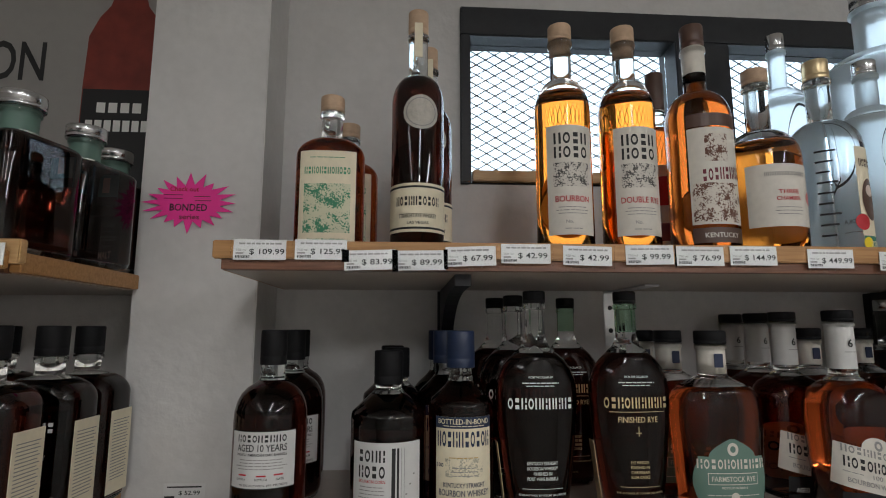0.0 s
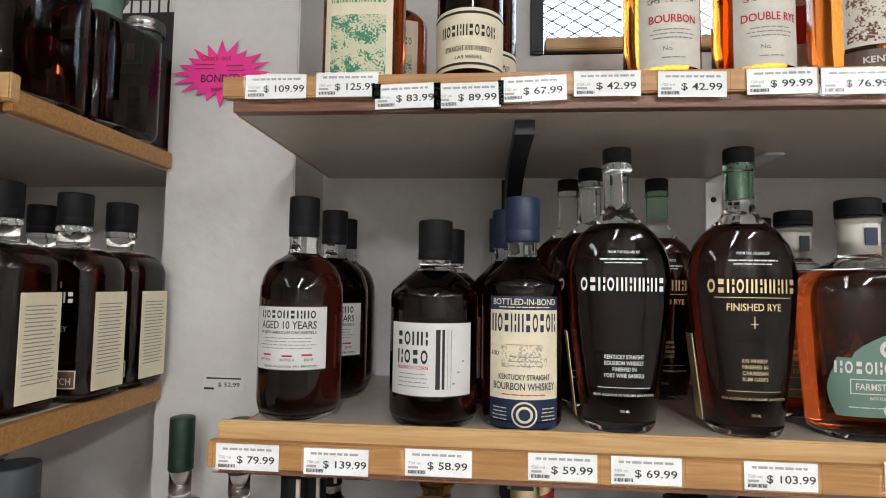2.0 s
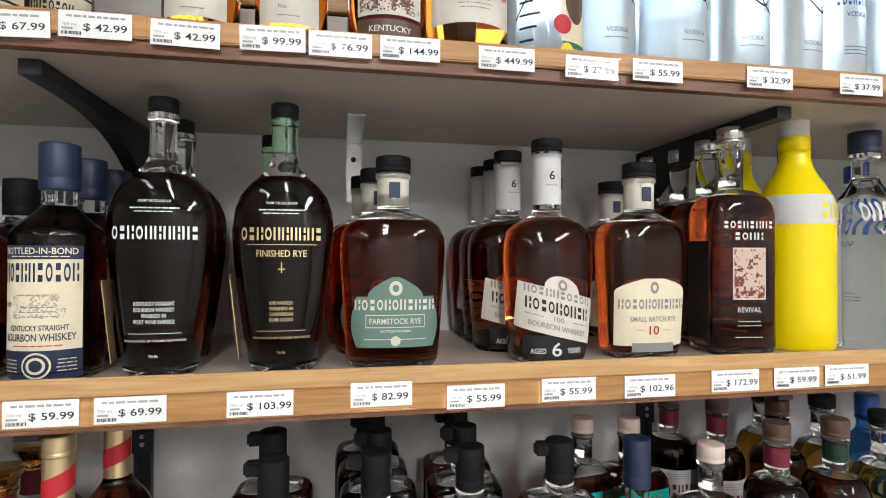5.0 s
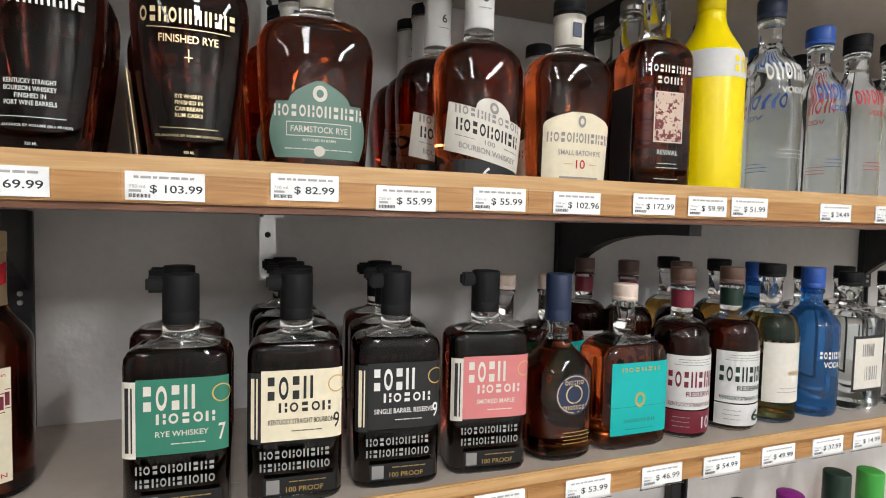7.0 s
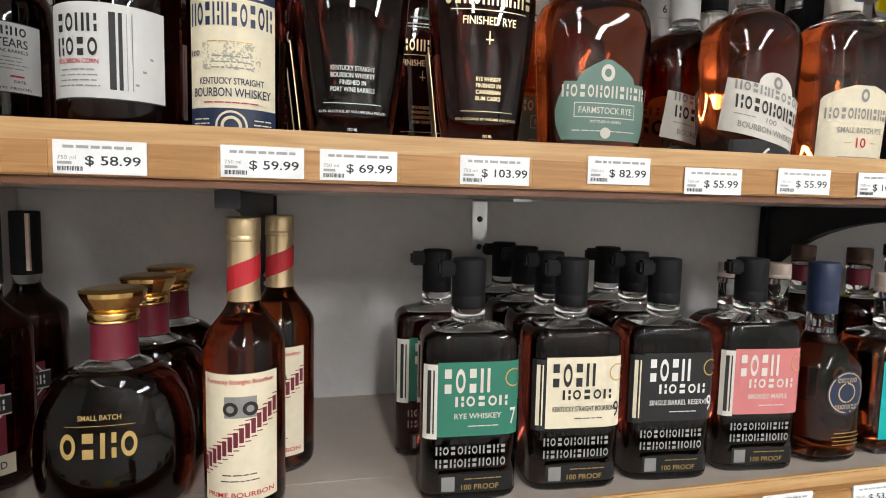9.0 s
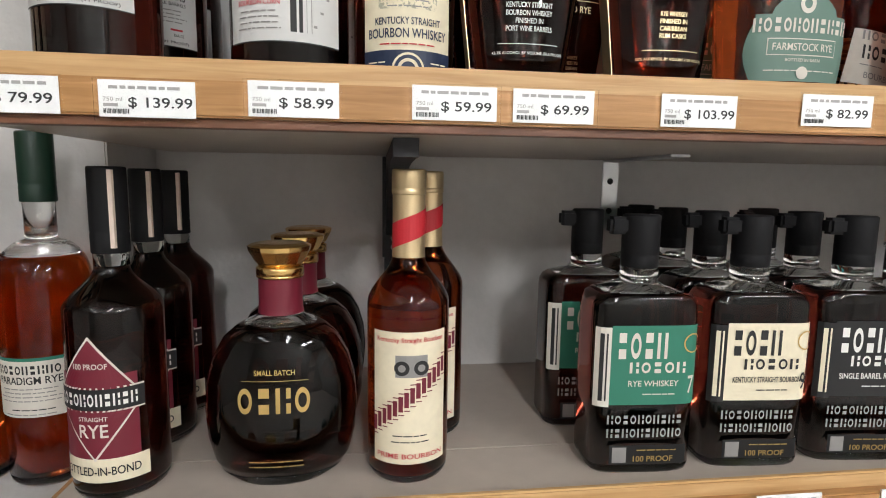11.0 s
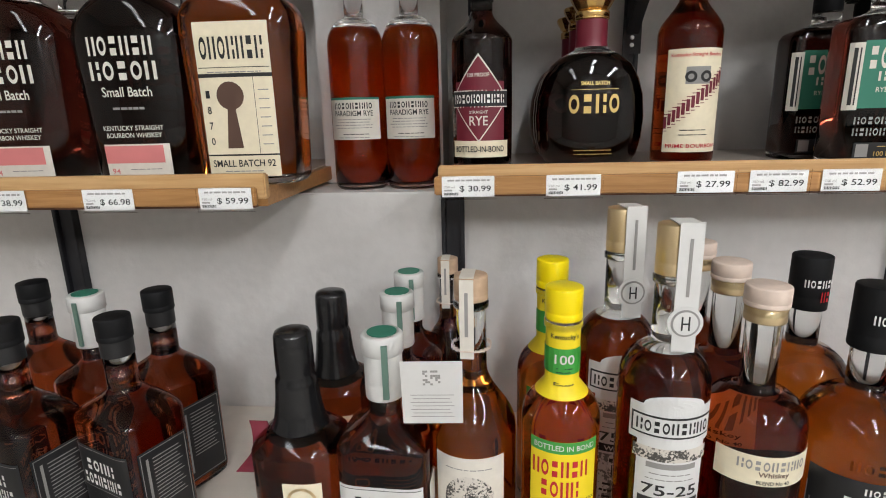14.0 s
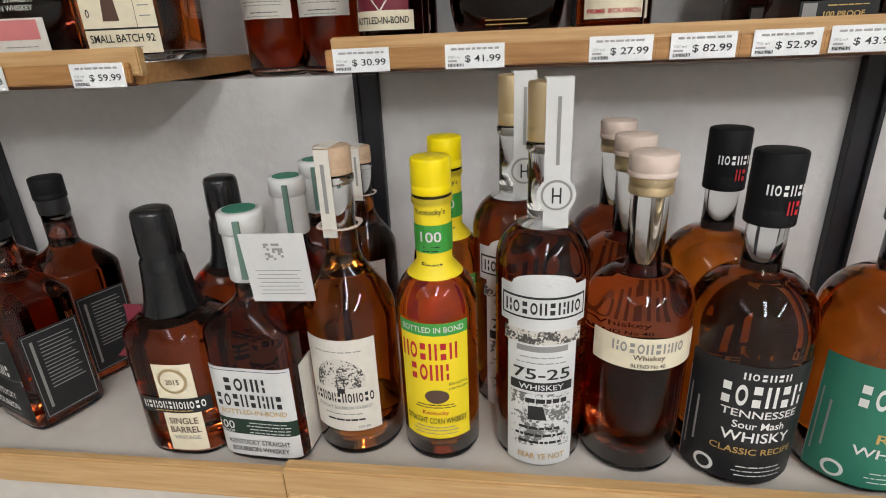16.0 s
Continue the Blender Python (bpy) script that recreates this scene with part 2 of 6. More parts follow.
class Body:
    """Cross-sections of a bottle: half width and half depth, corner exponent, height by height."""

    def __init__(self, w, d, n, rn, prof):
        self.a, self.b, self.n, self.rn = w / 2, d / 2, n, rn
        self.prof = prof
        self.tables = {}

    def radius(self, z):
        zs = [p[0] for p in self.prof]
        return float(np.interp(z, zs, [p[1] for p in self.prof]))

    def section(self, z):
        r = self.radius(z)
        rn = self.rn / self.a
        f = min(1, max(0, (r - rn) / max(1e-4, 1 - rn)))
        f = f * f * (3 - 2 * f) if f < 1 else 1
        a = self.a * r
        b = a * (1 - f) + self.b * r * f
        return a, b, 2 + (self.n - 2) * f

    def point(self, th, z, off=0.0):
        a, b, n = self.section(z)
        s, c = math.sin(th), math.cos(th)
        k = (abs(s) ** n + abs(c) ** n) ** (-1 / n)
        return ((a + off) * s * k, -(b + off) * c * k, z)

    def wrap(self, s, z, off):
        key = round(z, 3)
        if key not in self.tables:
            th = np.linspace(-2.2, 2.2, 121)
            p = np.array([self.point(t, z)[:2] for t in th])
            d = np.concatenate([[0], np.cumsum(np.linalg.norm(np.diff(p, axis=0), axis=1))])
            self.tables[key] = (d - d[60], th)
        d, th = self.tables[key]
        return self.point(float(np.interp(s, d, th)), z, off)

    def loft(self, zs, cap_bottom=True, cap_top=True, shrink=0.0):
        bm = bmesh.new()
        rings = []
        for z in zs:
            rings.append([bm.verts.new(self.point(2 * math.pi * i / SEG, z, -shrink)) for i in range(SEG)])
        for r0, r1 in zip(rings, rings[1:]):
            for i in range(SEG):
                bm.faces.new((r0[i], r0[(i + 1) % SEG], r1[(i + 1) % SEG], r1[i]))
        if cap_bottom:
            bm.faces.new(rings[0][::-1])
        if cap_top:
            bm.faces.new(rings[-1])
        bm.normal_update()
        return bm


def lathe(profile, seg=36):
    """A turned solid from (z, radius) pairs."""
    bm = bmesh.new()
    rings = [[bm.verts.new((r * math.sin(2 * math.pi * i / seg), -r * math.cos(2 * math.pi * i / seg), z)) for i in range(seg)] for z, r in profile]
    for r0, r1 in zip(rings, rings[1:]):
        for i in range(seg):
            bm.faces.new((r0[i], r0[(i + 1) % seg], r1[(i + 1) % seg], r1[i]))
    bm.faces.new(rings[0][::-1])
    bm.faces.new(rings[-1])
    return bm


def shape_profile(H, hb, hs, rn, style="round"):
    """(height, radius as share of the half width) of a bottle: rounded foot, straight body, shoulder, neck."""
    p = [(0, 0.86), (0.0025, 0.93), (0.006, 0.975), (0.012, 1.0)]
    p += [(0.012 + (hb - 0.012) * k / 4, 1.0) for k in range(1, 5)]
    for k in range(1, 13):
        u = k / 12
        if style == "round":
            r = rn + (1 - rn) * max(0.0, 1 - u ** 2.2) ** 0.62
        elif style == "slope":
            r = rn + (1 - rn) * (0.5 + 0.5 * math.cos(math.pi * u))
        else:
            r = 1 + (rn - 1) * u
        p.append((hb + (hs - hb) * u, r))
    p.append((H, rn))
    return p


class Label:
    """Paper on a bottle, with its print; places are metres along the surface from the front's middle and above the foot."""

    def __init__(self, body, parent, off=0.0006):
        self.body, self.parent, self.off, self.inks = body, parent, off, {}
        self.ob = None
        self.tilt = 0.0

    def at(self, s, z, off):
        return self.body.wrap(s, z + self.tilt * s, off)

    def sheet(self, bm, s0, s1, z0, z1, off, edge=None):
        ns = max(1, int((s1 - s0) / 0.005))
        nz = max(1, int((z1 - z0) / 0.012)) if edge is None else 4 if z1 - z0 < 0.03 else 12
        g = []
        for j in range(nz + 1):
            z = z0 + (z1 - z0) * j / nz
            e0, e1 = (s0, s1) if edge is None else edge(j / nz, s0, s1)
            g.append([bm.verts.new(self.at(e0 + (e1 - e0) * i / ns, z, off)) for i in range(ns + 1)])
        for j in range(nz):
            for i in range(ns):
                bm.faces.new((g[j][i], g[j][i + 1], g[j + 1][i + 1], g[j + 1][i]))

    def paper(self, s0, s1, z0, z1, mat, edge=None, name="label", label=""):
        bm = bmesh.new()
        self.sheet(bm, s0, s1, z0, z1, self.off, edge)
        self.ob = part(name, bm, mat, self.parent, label, True)
        return self

    def ink(self, mat):
        return self.inks.setdefault(mat.name, (bmesh.new(), mat))[0]

    def rect(self, s0, s1, z0, z1, mat, lift=1, edge=None):
        self.sheet(self.ink(mat), s0, s1, z0, z1, self.off + 0.0003 * lift, edge)
        return self

    def word(self, text, s, z, w, h, mat, lift=2, turn=False):
        co, tris, _ = letters(text)
        bm = self.ink(mat)
        vs = []
        for c in co:
            u, v = (c[0] - 0.5) * w, (c[1] - 0.5) * h
            if turn:
                u, v = -v, u
            vs.append(bm.verts.new(self.at(s + u, z + v, self.off + 0.0003 * lift)))
        for t in tris:
            try:
                bm.faces.new([vs[i] for i in t])
            except ValueError:
                pass
        return self

    def mark(self, s, z, w, h, mat, count=8, lift=2, seed=0, rise=0.0):
        """A trade name drawn as a row of plain upright bars, frames and rings."""
        rnd = random.Random(seed + count)
        bm = self.ink(mat)
        step = w / count
        o = self.off + 0.0003 * lift
        last = -1
        for i in range(count):
            x0 = s - w / 2 + i * step
            c = z + rise * (x0 + step / 2 - s)
            k = rnd.choice([q for q in range(4) if q != last])
            last = k
            l, r, lo, hi = x0 + step * 0.06, x0 + step * 0.84, c - h / 2, c + h / 2
            p = (r - l) * 0.30
            if k == 0:
                self.sheet(bm, l, l + p, lo, hi, o)
                self.sheet(bm, r - p, r, lo, hi, o)
            elif k == 1:
                self.sheet(bm, l + p / 2, r - p / 2, lo, c - h * 0.12, o)
                self.sheet(bm, l + p / 2, r - p / 2, c + h * 0.12, hi, o)
            elif k == 2:
                self.disc((l + r) / 2, c, (r - l) / 2, mat, lift, 0.58, h / 2)
            else:
                self.sheet(bm, l, l + p, lo, hi, o)
                self.sheet(bm, r - p, r, lo, c - h * 0.09, o)
                self.sheet(bm, r - p, r, c + h * 0.09, hi, o)
        return self

    def lines(self, s, z, w, n, pitch, mat, h=0.0011, lift=2, seed=1):
        """Small print that cannot be read, as broken bars."""
        rnd = random.Random(seed)
        for i in range(n):
            x = s - w / 2 * rnd.uniform(0.8, 1)
            end = -x + 2 * s
            while x < end:
                k = min(end - x, rnd.uniform(0.003, 0.010))
                if k > 0.0012:
                    self.sheet(self.ink(mat), x, x + k, z - i * pitch - h / 2, z - i * pitch + h / 2, self.off + 0.0003 * lift)
                x += k + 0.0012
        return self

    def disc(self, s, z, r, mat, lift=2, inner=0.0, rz=None):
        bm = self.ink(mat)
        o, n = self.off + 0.0003 * lift, 20
        rz = rz or r
        out = [bm.verts.new(self.at(s + r * math.cos(2 * math.pi * i / n), z + rz * math.sin(2 * math.pi * i / n), o)) for i in range(n)]
        if inner:
            inn = [bm.verts.new(self.at(s + r * inner * math.cos(2 * math.pi * i / n), z + rz * inner * math.sin(2 * math.pi * i / n), o)) for i in range(n)]
            for i in range(n):
                bm.faces.new((out[i], out[(i + 1) % n], inn[(i + 1) % n], inn[i]))
        else:
            for q in (0.75, 0.5, 0.25):
                inn = [bm.verts.new(self.at(s + q * r * math.cos(2 * math.pi * i / n), z + q * rz * math.sin(2 * math.pi * i / n), o)) for i in range(n)]
                for i in range(n):
                    bm.faces.new((out[i], out[(i + 1) % n], inn[(i + 1) % n], inn[i]))
                out = inn
            bm.faces.new(out)
        return self

    def done(self):
        for bm, mat in self.inks.values():
            part("lettering" if self.ob else "printed_lettering", bm, mat, self.ob or self.parent)
        return self


def bottle(label, m, H, w, d=None, n=2.0, hb=0.55, hs=0.72, rn=0.014, style="round", liquid=None, level=0.78, cap=None, glass=None,
           prof=None, name="whiskey_bottle", group="", neck_band=None, capmat=None, neck_bulge=True):
    """A bottle as an Empty with its glass body full of spirit, its clear neck and its closure. Heights are shares of H.
    cap: (from, to, radius); prof: own profile of (share of H, share of the half width)."""
    d = d or w
    e = thing(name, label, "bottle", m, group)
    top = cap[0] if cap else 0.97
    P = [(z * H, r) for z, r in prof] if prof else shape_profile(H, hb * H, hs * H, 2 * rn / w, style)
    B = Body(w, d, n, rn, P)
    zs = sorted({round(p[0], 5) for p in P if p[0] < level * H - 0.002} | {level * H})
    if liquid in (None, M_WHISKEY, M_DEEP, M_AMBER, M_MID, M_HONEY, M_GOLDLIQ):
        foot = 0.0095 if H < 0.3 else 0.012
        part("glass_foot", B.loft([0, 0.0025, 0.006, foot - 0.0006]), M_GLASS, e, "thick clear glass foot", True)
        zs = [foot] + [z for z in zs if z > foot + 0.002]
    part("filled_body", B.loft(zs), liquid or M_WHISKEY, e, "", True)
    zt = (top + 0.012) * H
    if zt > level * H + 0.004:
        zs = [level * H + 0.0006] + sorted({round(p[0], 5) for p in P if level * H + 0.002 < p[0] < zt - 0.004}) + [zt - 0.003, zt]
        part("neck", B.loft(zs), glass or M_GLASS, e, "", True)
    if neck_bulge and cap and not cap[0] < 0.7:
        zc = cap[0] * H
        part("neck_ring", lathe([(zc - 0.010, rn * 1.01), (zc - 0.008, rn * 1.16), (zc - 0.002, rn * 1.16), (zc - 0.0004, rn * 1.01)]), glass or M_GLASS, e, "", True)
    if cap:
        z0, z1, r = cap[0] * H, cap[1] * H, cap[2]
        c = part("cap", lathe([(z0, r * 0.98), (z0 + 0.001, r), (z0 + (z1 - z0) * 0.22, r), (z0 + (z1 - z0) * 0.24, r * 0.975), (z0 + (z1 - z0) * 0.27, r), (z1 - 0.002, r), (z1 - 0.0006, r * 0.97), (z1, r * 0.90)]), capmat or M_BLACKCAP, e, "", True)
    if neck_band:
        z0, z1, mat = neck_band
        bm = bmesh.new()
        g = [[bm.verts.new(B.point(2 * math.pi * i / 32, H * (z0 + (z1 - z0) * j / 6), 0.0007)) for i in range(32)] for j in range(7)]
        for j in range(6):
            for i in range(32):
                bm.faces.new((g[j][i], g[j][(i + 1) % 32], g[j + 1][(i + 1) % 32], g[j + 1][i]))
        part("neck_band", bm, mat, e, "", True)
    e["half_width"] = w / 2
    return e, B


def row_of(ob, places):
    """More bottles of the same kind: x, y, z and turn of each."""
    for x, y, z, rz in places:
        copy_thing(ob, pose(x, y, z, 0, 0, rz))


# ---- room ----
WALL_Y, COL_Y, LOW_Y = 1.09, 0.945, 0.820
LEDGE, BASE = 0.935, 0.570
X0, X1, Y0, CEIL = -3.0, 3.4, -3.6, 2.75
structure("floor", boxes((X0, X1, Y0, 1.3, -0.1, 0.0)), M_FLOOR, "grey speckled vinyl shop floor")
structure("ceiling", boxes((X0, X1, Y0, 1.3, CEIL, CEIL + 0.1)), M_CEIL, "plain white painted ceiling")
# walls out of view, darker than the shelf wall to limit fill light
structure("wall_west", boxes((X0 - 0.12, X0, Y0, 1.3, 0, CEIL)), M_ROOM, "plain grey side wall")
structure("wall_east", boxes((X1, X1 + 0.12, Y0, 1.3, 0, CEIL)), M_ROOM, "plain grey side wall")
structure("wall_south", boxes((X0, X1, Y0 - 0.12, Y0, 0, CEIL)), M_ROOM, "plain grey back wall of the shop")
WX0, WX1, WZ0, WZ1 = 0.111, 1.924, 1.899, 2.297
structure("wall_north", boxes((X0, WX0, WALL_Y, WALL_Y + 0.16, 0, CEIL), (WX1, X1, WALL_Y, WALL_Y + 0.16, 0, CEIL),
                              (WX0, WX1, WALL_Y, WALL_Y + 0.16, 0, WZ0), (WX0, WX1, WALL_Y, WALL_Y + 0.16, WZ1, CEIL)), M_WALL, "painted grey wall behind the shelves")
structure("wall_column", boxes((-0.463, -0.256, COL_Y, WALL_Y - 0.0005, LEDGE, CEIL), bevel=0.002), M_WALL, "grey painted column between two shelf bays")
structure("wall_low", boxes((X0, X1, LOW_Y, WALL_Y - 0.0005, 0, LEDGE), bevel=0.002), M_WALL, "thicker grey painted lower wall with a ledge")

# window with frame, two panes and outside mesh
win = thing("window_1", "dark framed high window with metal mesh outside", "window", pose(0, 0, 0), kind="structure")
fy0, fy1 = WALL_Y - 0.012, WALL_Y + 0.06
part("window_frame", boxes((WX0, WX1, fy0, fy1, 2.229, WZ1 - 0.001), (WX0, 0.133, fy0, fy1, WZ0, 2.229), (0.586, 0.646, fy0 - 0.008, fy1, WZ0, 2.229),
                           (0.653, 0.714, fy0, fy1, WZ0, 2.229), (1.219, 1.347, fy0, fy1, WZ0, 2.229), (1.892, WX1, fy0, fy1, WZ0, 2.229),
                           (0.133, 1.892, fy0 + 0.02, fy1, WZ0, 1.906), (0.646, 0.653, fy0 + 0.02, fy1, WZ0, 2.229), bevel=0.0025), M_FRAME, win, "dark bronze metal frame")
for a, b in ((0.133, 0.586), (0.714, 1.219), (1.347, 1.892)):
    p = part("pane", boxes((a, b, WALL_Y + 0.03, WALL_Y + 0.034, 1.906, 2.229)), M_PANE, win)
    p.visible_shadow = False
part("sill_batten", boxes((0.137, 0.584, WALL_Y - 0.006, WALL_Y + 0.028, 1.906, 1.929), bevel=0.002), M_PINE, win, "bare wooden batten along the sill")
bm = bmesh.new()
gy = WALL_Y + 0.12
for sgn in (1, -1):
    x = WX0 - 0.6
    while x < WX1 + 0.6:
        c = Matrix.Translation((x + 0.3, gy, 2.098)) @ Matrix.Rotation(-sgn * math.atan2(0.026, 0.044), 4, "Y")
        bmesh.ops.create_cube(bm, size=1, matrix=c @ Matrix.Diagonal((0.80, 0.002, 0.0032, 1)))
        x += 0.044
for co, no in (((WX0 + 0.001, 0, 0), (-1, 0, 0)), ((WX1 - 0.001, 0, 0), (1, 0, 0)), ((0, 0, WZ0 + 0.001), (0, 0, -1)), ((0, 0, WZ1 - 0.001), (0, 0, 1))):
    bmesh.ops.bisect_plane(bm, geom=bm.verts[:] + bm.edges[:] + bm.faces[:], plane_co=co, plane_no=no, clear_outer=True)
part("security_mesh", bm, M_GRILLE, win, "diamond expanded metal mesh")
sky_mat = bpy.data.materials.new("bright_sky")
sky_mat.use_nodes = True
sb = sky_mat.node_tree.nodes["Principled BSDF"]
sb.inputs["Base Color"].default_value = (0, 0, 0, 1)
sb.inputs["Emission Color"].default_value = (0.70, 0.86, 1.0, 1)
sb.inputs["Emission Strength"].default_value = 2.8
structure("backdrop", boxes((-8, 9, 5.0, 5.1, -0.02, 7)), sky_mat, "pale bright sky beyond the window")
structure("ground", boxes((-60, 60, 1.35, 80, -0.3, -0.02)), material("asphalt", (0.05, 0.05, 0.05), 0.9, vary=0.2, scale=20), "asphalt ground outside")

# ceiling lamps
def ceiling_lamp(x, y):
    e = thing("ceiling_light", "long white fluorescent ceiling light fitting", "ceiling light", pose(x, y, 2.66), "ceiling lights")
    part("housing", boxes((-0.11, 0.11, -0.64, 0.64, 0.012, 0.088), bevel=0.006), M_CEIL, e)
    part("diffuser", boxes((-0.095, 0.095, -0.62, 0.62, 0.003, 0.0115)), M_TUBE, e, "glowing opal diffuser")
for lx in LAMP_X:
    for ly in (-2.75, -1.35):
        ceiling_lamp(lx, ly)

# shelves: board, plywood edge, retaining lip and tag rail
def shelf(x0, x1, yf, yb, z0, surf, lip, label, rail=(0.007, 0.034)):
    e = thing("wall_shelf", label, "shelf", pose(x0, yf, z0), "wall shelves")
    L, D = x1 - x0, yb - yf
    part("board", boxes((0.012, L, 0.018, D, 0.0, surf - z0), bevel=0.001), M_BOARD, e, "pale laminate shelf board")
    part("edge_band", boxes((0.010, L, 0.004, 0.0178, 0.0, rail[0] - 0.0003), bevel=0.0006), M_PLY, e, "brown plywood edge")
    part("end_band", boxes((0.008, 0.0118, 0.018, D, 0.0005, surf - z0 - 0.0005)), M_OAK, e)
    part("lip", boxes((0.004, L, 0.0105, 0.0178, rail[0], lip - z0), bevel=0.0018), M_PINE, e, "light pine retaining lip")
    part("tag_rail", boxes((0.0, L, -0.002, 0.0102, *rail), bevel=0.0015), M_OAK, e, "honey oak price tag rail")
    return e
S1, S2, S3 = 1.703, 1.333, 0.970
shelf(-0.247, 2.4, 0.698, WALL_Y - 0.022, 1.675, S1, 1.713, "top wall shelf with dark plywood edge", (0.014, 0.037))
shelf(-0.247, 2.4, 0.698, WALL_Y - 0.001, 1.295, S2, 1.347, "middle wall shelf with pine lip and tag rail")
shelf(-0.247, 2.4, 0.698, LOW_Y - 0.001, 0.9445, S3 , 0.984, "lower wall shelf with pine lip and tag rail", (0.003, 0.026))
structure("shelf_back_board", boxes((-0.235, 2.4, LOW_Y, WALL_Y - 0.001, LEDGE + 0.0005, S3)), M_BOARD, "pale shelf board on the ledge")
# left bay
def shelf_left(z0, surf, lip, label):
    e = thing("wall_shelf", label, "shelf", pose(-1.9, 0.648, z0), "wall shelves")
    L, D = 1.9 - 0.465, WALL_Y - 0.001 - 0.648
    part("board", boxes((0, L, 0.018, D, 0.0, surf - z0), bevel=0.001), M_BOARD, e, "pale laminate shelf board")
    part("end_band", boxes((L + 0.0003, L + 0.014, 0.012, 0.293, 0.001, surf - z0 - 0.001), bevel=0.001), M_OAK, e, "oak edge band")
    part("edge_band", boxes((0, L, 0.006, 0.0178, 0.0, 0.0105)), M_PLY, e)
    part("lip", boxes((0, L + 0.016, 0.004, 0.0176, 0.0108, lip - z0), bevel=0.0018), M_PINE, e, "light pine retaining lip")
    part("tag_rail", boxes((0, L + 0.006, -0.004, 0.0036, 0.004, 0.026), bevel=0.0015), M_OAK, e, "honey oak price tag rail")
shelf_left(1.664, 1.690, 1.704, "top shelf of the neighbouring bay, oak edged")
shelf_left(1.312, 1.342, 1.360, "middle shelf of the neighbouring bay, oak edged")
shelf_left(0.941, 0.966, 0.983, "lower shelf of the neighbouring bay, oak edged")

# base platform with its lips
structure("base_platform", boxes((X0, X1, 0.462, LOW_Y - 0.0005, 0, BASE), bevel=0.002), M_BASE, "pale laminate display platform along the wall")
def lip_strip(x0, x1, y0, y1, z0, z1):
    e = thing("shelf_lip", "light pine strip along the platform front", "trim", pose(x0, y0, z0), "platform strips", "structure")
    part("strip", boxes((0, x1 - x0, 0, y1 - y0, 0, z1 - z0), bevel=0.002), M_PINE, e)
lip_strip(X0, -0.2535, 0.450, 0.4615, 0.545, 0.583)
lip_strip(-0.253, X1, 0.446, 0.4615, 0.550, 0.592)

# uprights and brackets
def upright(x, y, z0, z1, w=0.034, label="black painted steel upright on the wall"):
    e = thing("shelf_upright", label, "bracket", pose(x, y, z0), "shelf uprights")
    h = z1 - z0
    part("channel", boxes((-w / 2, -w / 2 + 0.006, -0.016, -0.0005, 0, h), (w / 2 - 0.006, w / 2, -0.016, -0.0005, 0, h), (-w / 2 + 0.006, w / 2 - 0.006, -0.009, -0.0005, 0, h), bevel=0.001), M_BLACKMETAL, e)
for x in (-0.852, -0.232, 0.410, 1.045, 1.68):
    upright(x, LOW_Y, BASE + 0.001, 0.9435 if x > -0.3 else 0.9395)
for x in (0.078, 0.985, 1.90):
    upright(x, WALL_Y, S2 + 0.001, 1.673, 0.026)
    upright(x, WALL_Y, S3 + 0.001, 1.293, 0.026)
upright(-0.87, WALL_Y, 1.343, 1.66, 0.03)
upright(-0.87, WALL_Y, 0.968, 1.31, 0.03)
def bracket(x, z):
    """A black arm with a curved lower edge from the upright to the shelf's front."""
    e = thing("shelf_bracket", "black steel shelf bracket with a curved arm", "bracket", pose(x, 0, z), "shelf brackets")
    bm = bmesh.new()
    top, low = [], []
    for k in range(13):
        u = k / 12
        y = WALL_Y - 0.018 - u * 0.335
        dz = 0.017 + 0.10 * (1 - u) ** 3.2
        top.append(y), low.append(-dz)
    for sx in (-0.011, 0.011):
        for y, dz in zip(top, low):
            bm.verts.new((sx, y, -0.001)), bm.verts.new((sx, y, dz))
    bm.verts.ensure_lookup_table()
    v = bm.verts
    for k in range(12):
        a, b = 2 * k, 26 + 2 * k
        bm.faces.new((v[a], v[a + 1], v[a + 3], v[a + 2]))
        bm.faces.new((v[b], v[b + 2], v[b + 3], v[b + 1]))
        bm.faces.new((v[a + 1], v[b + 1], v[b + 3], v[a + 3]))
        bm.faces.new((v[a], v[a + 2], v[b + 2], v[b]))
    bm.faces.new((v[0], v[26], v[27], v[1]))
    bm.faces.new((v[24], v[25], v[51], v[50]))
    part("arm", bm, M_BLACKMETAL, e)
    part("wall_plate", boxes((-0.016, 0.016, WALL_Y - 0.0178, WALL_Y - 0.0163, -0.150, -0.002)), M_BLACKMETAL, e)
    for dz in (-0.135, -0.122):
        bm = bmesh.new()
        bmesh.ops.create_cone(bm, cap_ends=True, segments=12, radius1=0.004, radius2=0.003, depth=0.003, matrix=Matrix.Translation((0, WALL_Y - 0.0194, dz)) @ Matrix.Rotation(math.pi / 2, 4, "X"))
        part("bolt", bm, M_STEEL, e)
for x in (0.078, 0.985, 1.90):
    bracket(x, 1.675)
    bracket(x, 1.295)
bracket(-0.87, 1.664), bracket(-0.87, 1.312)
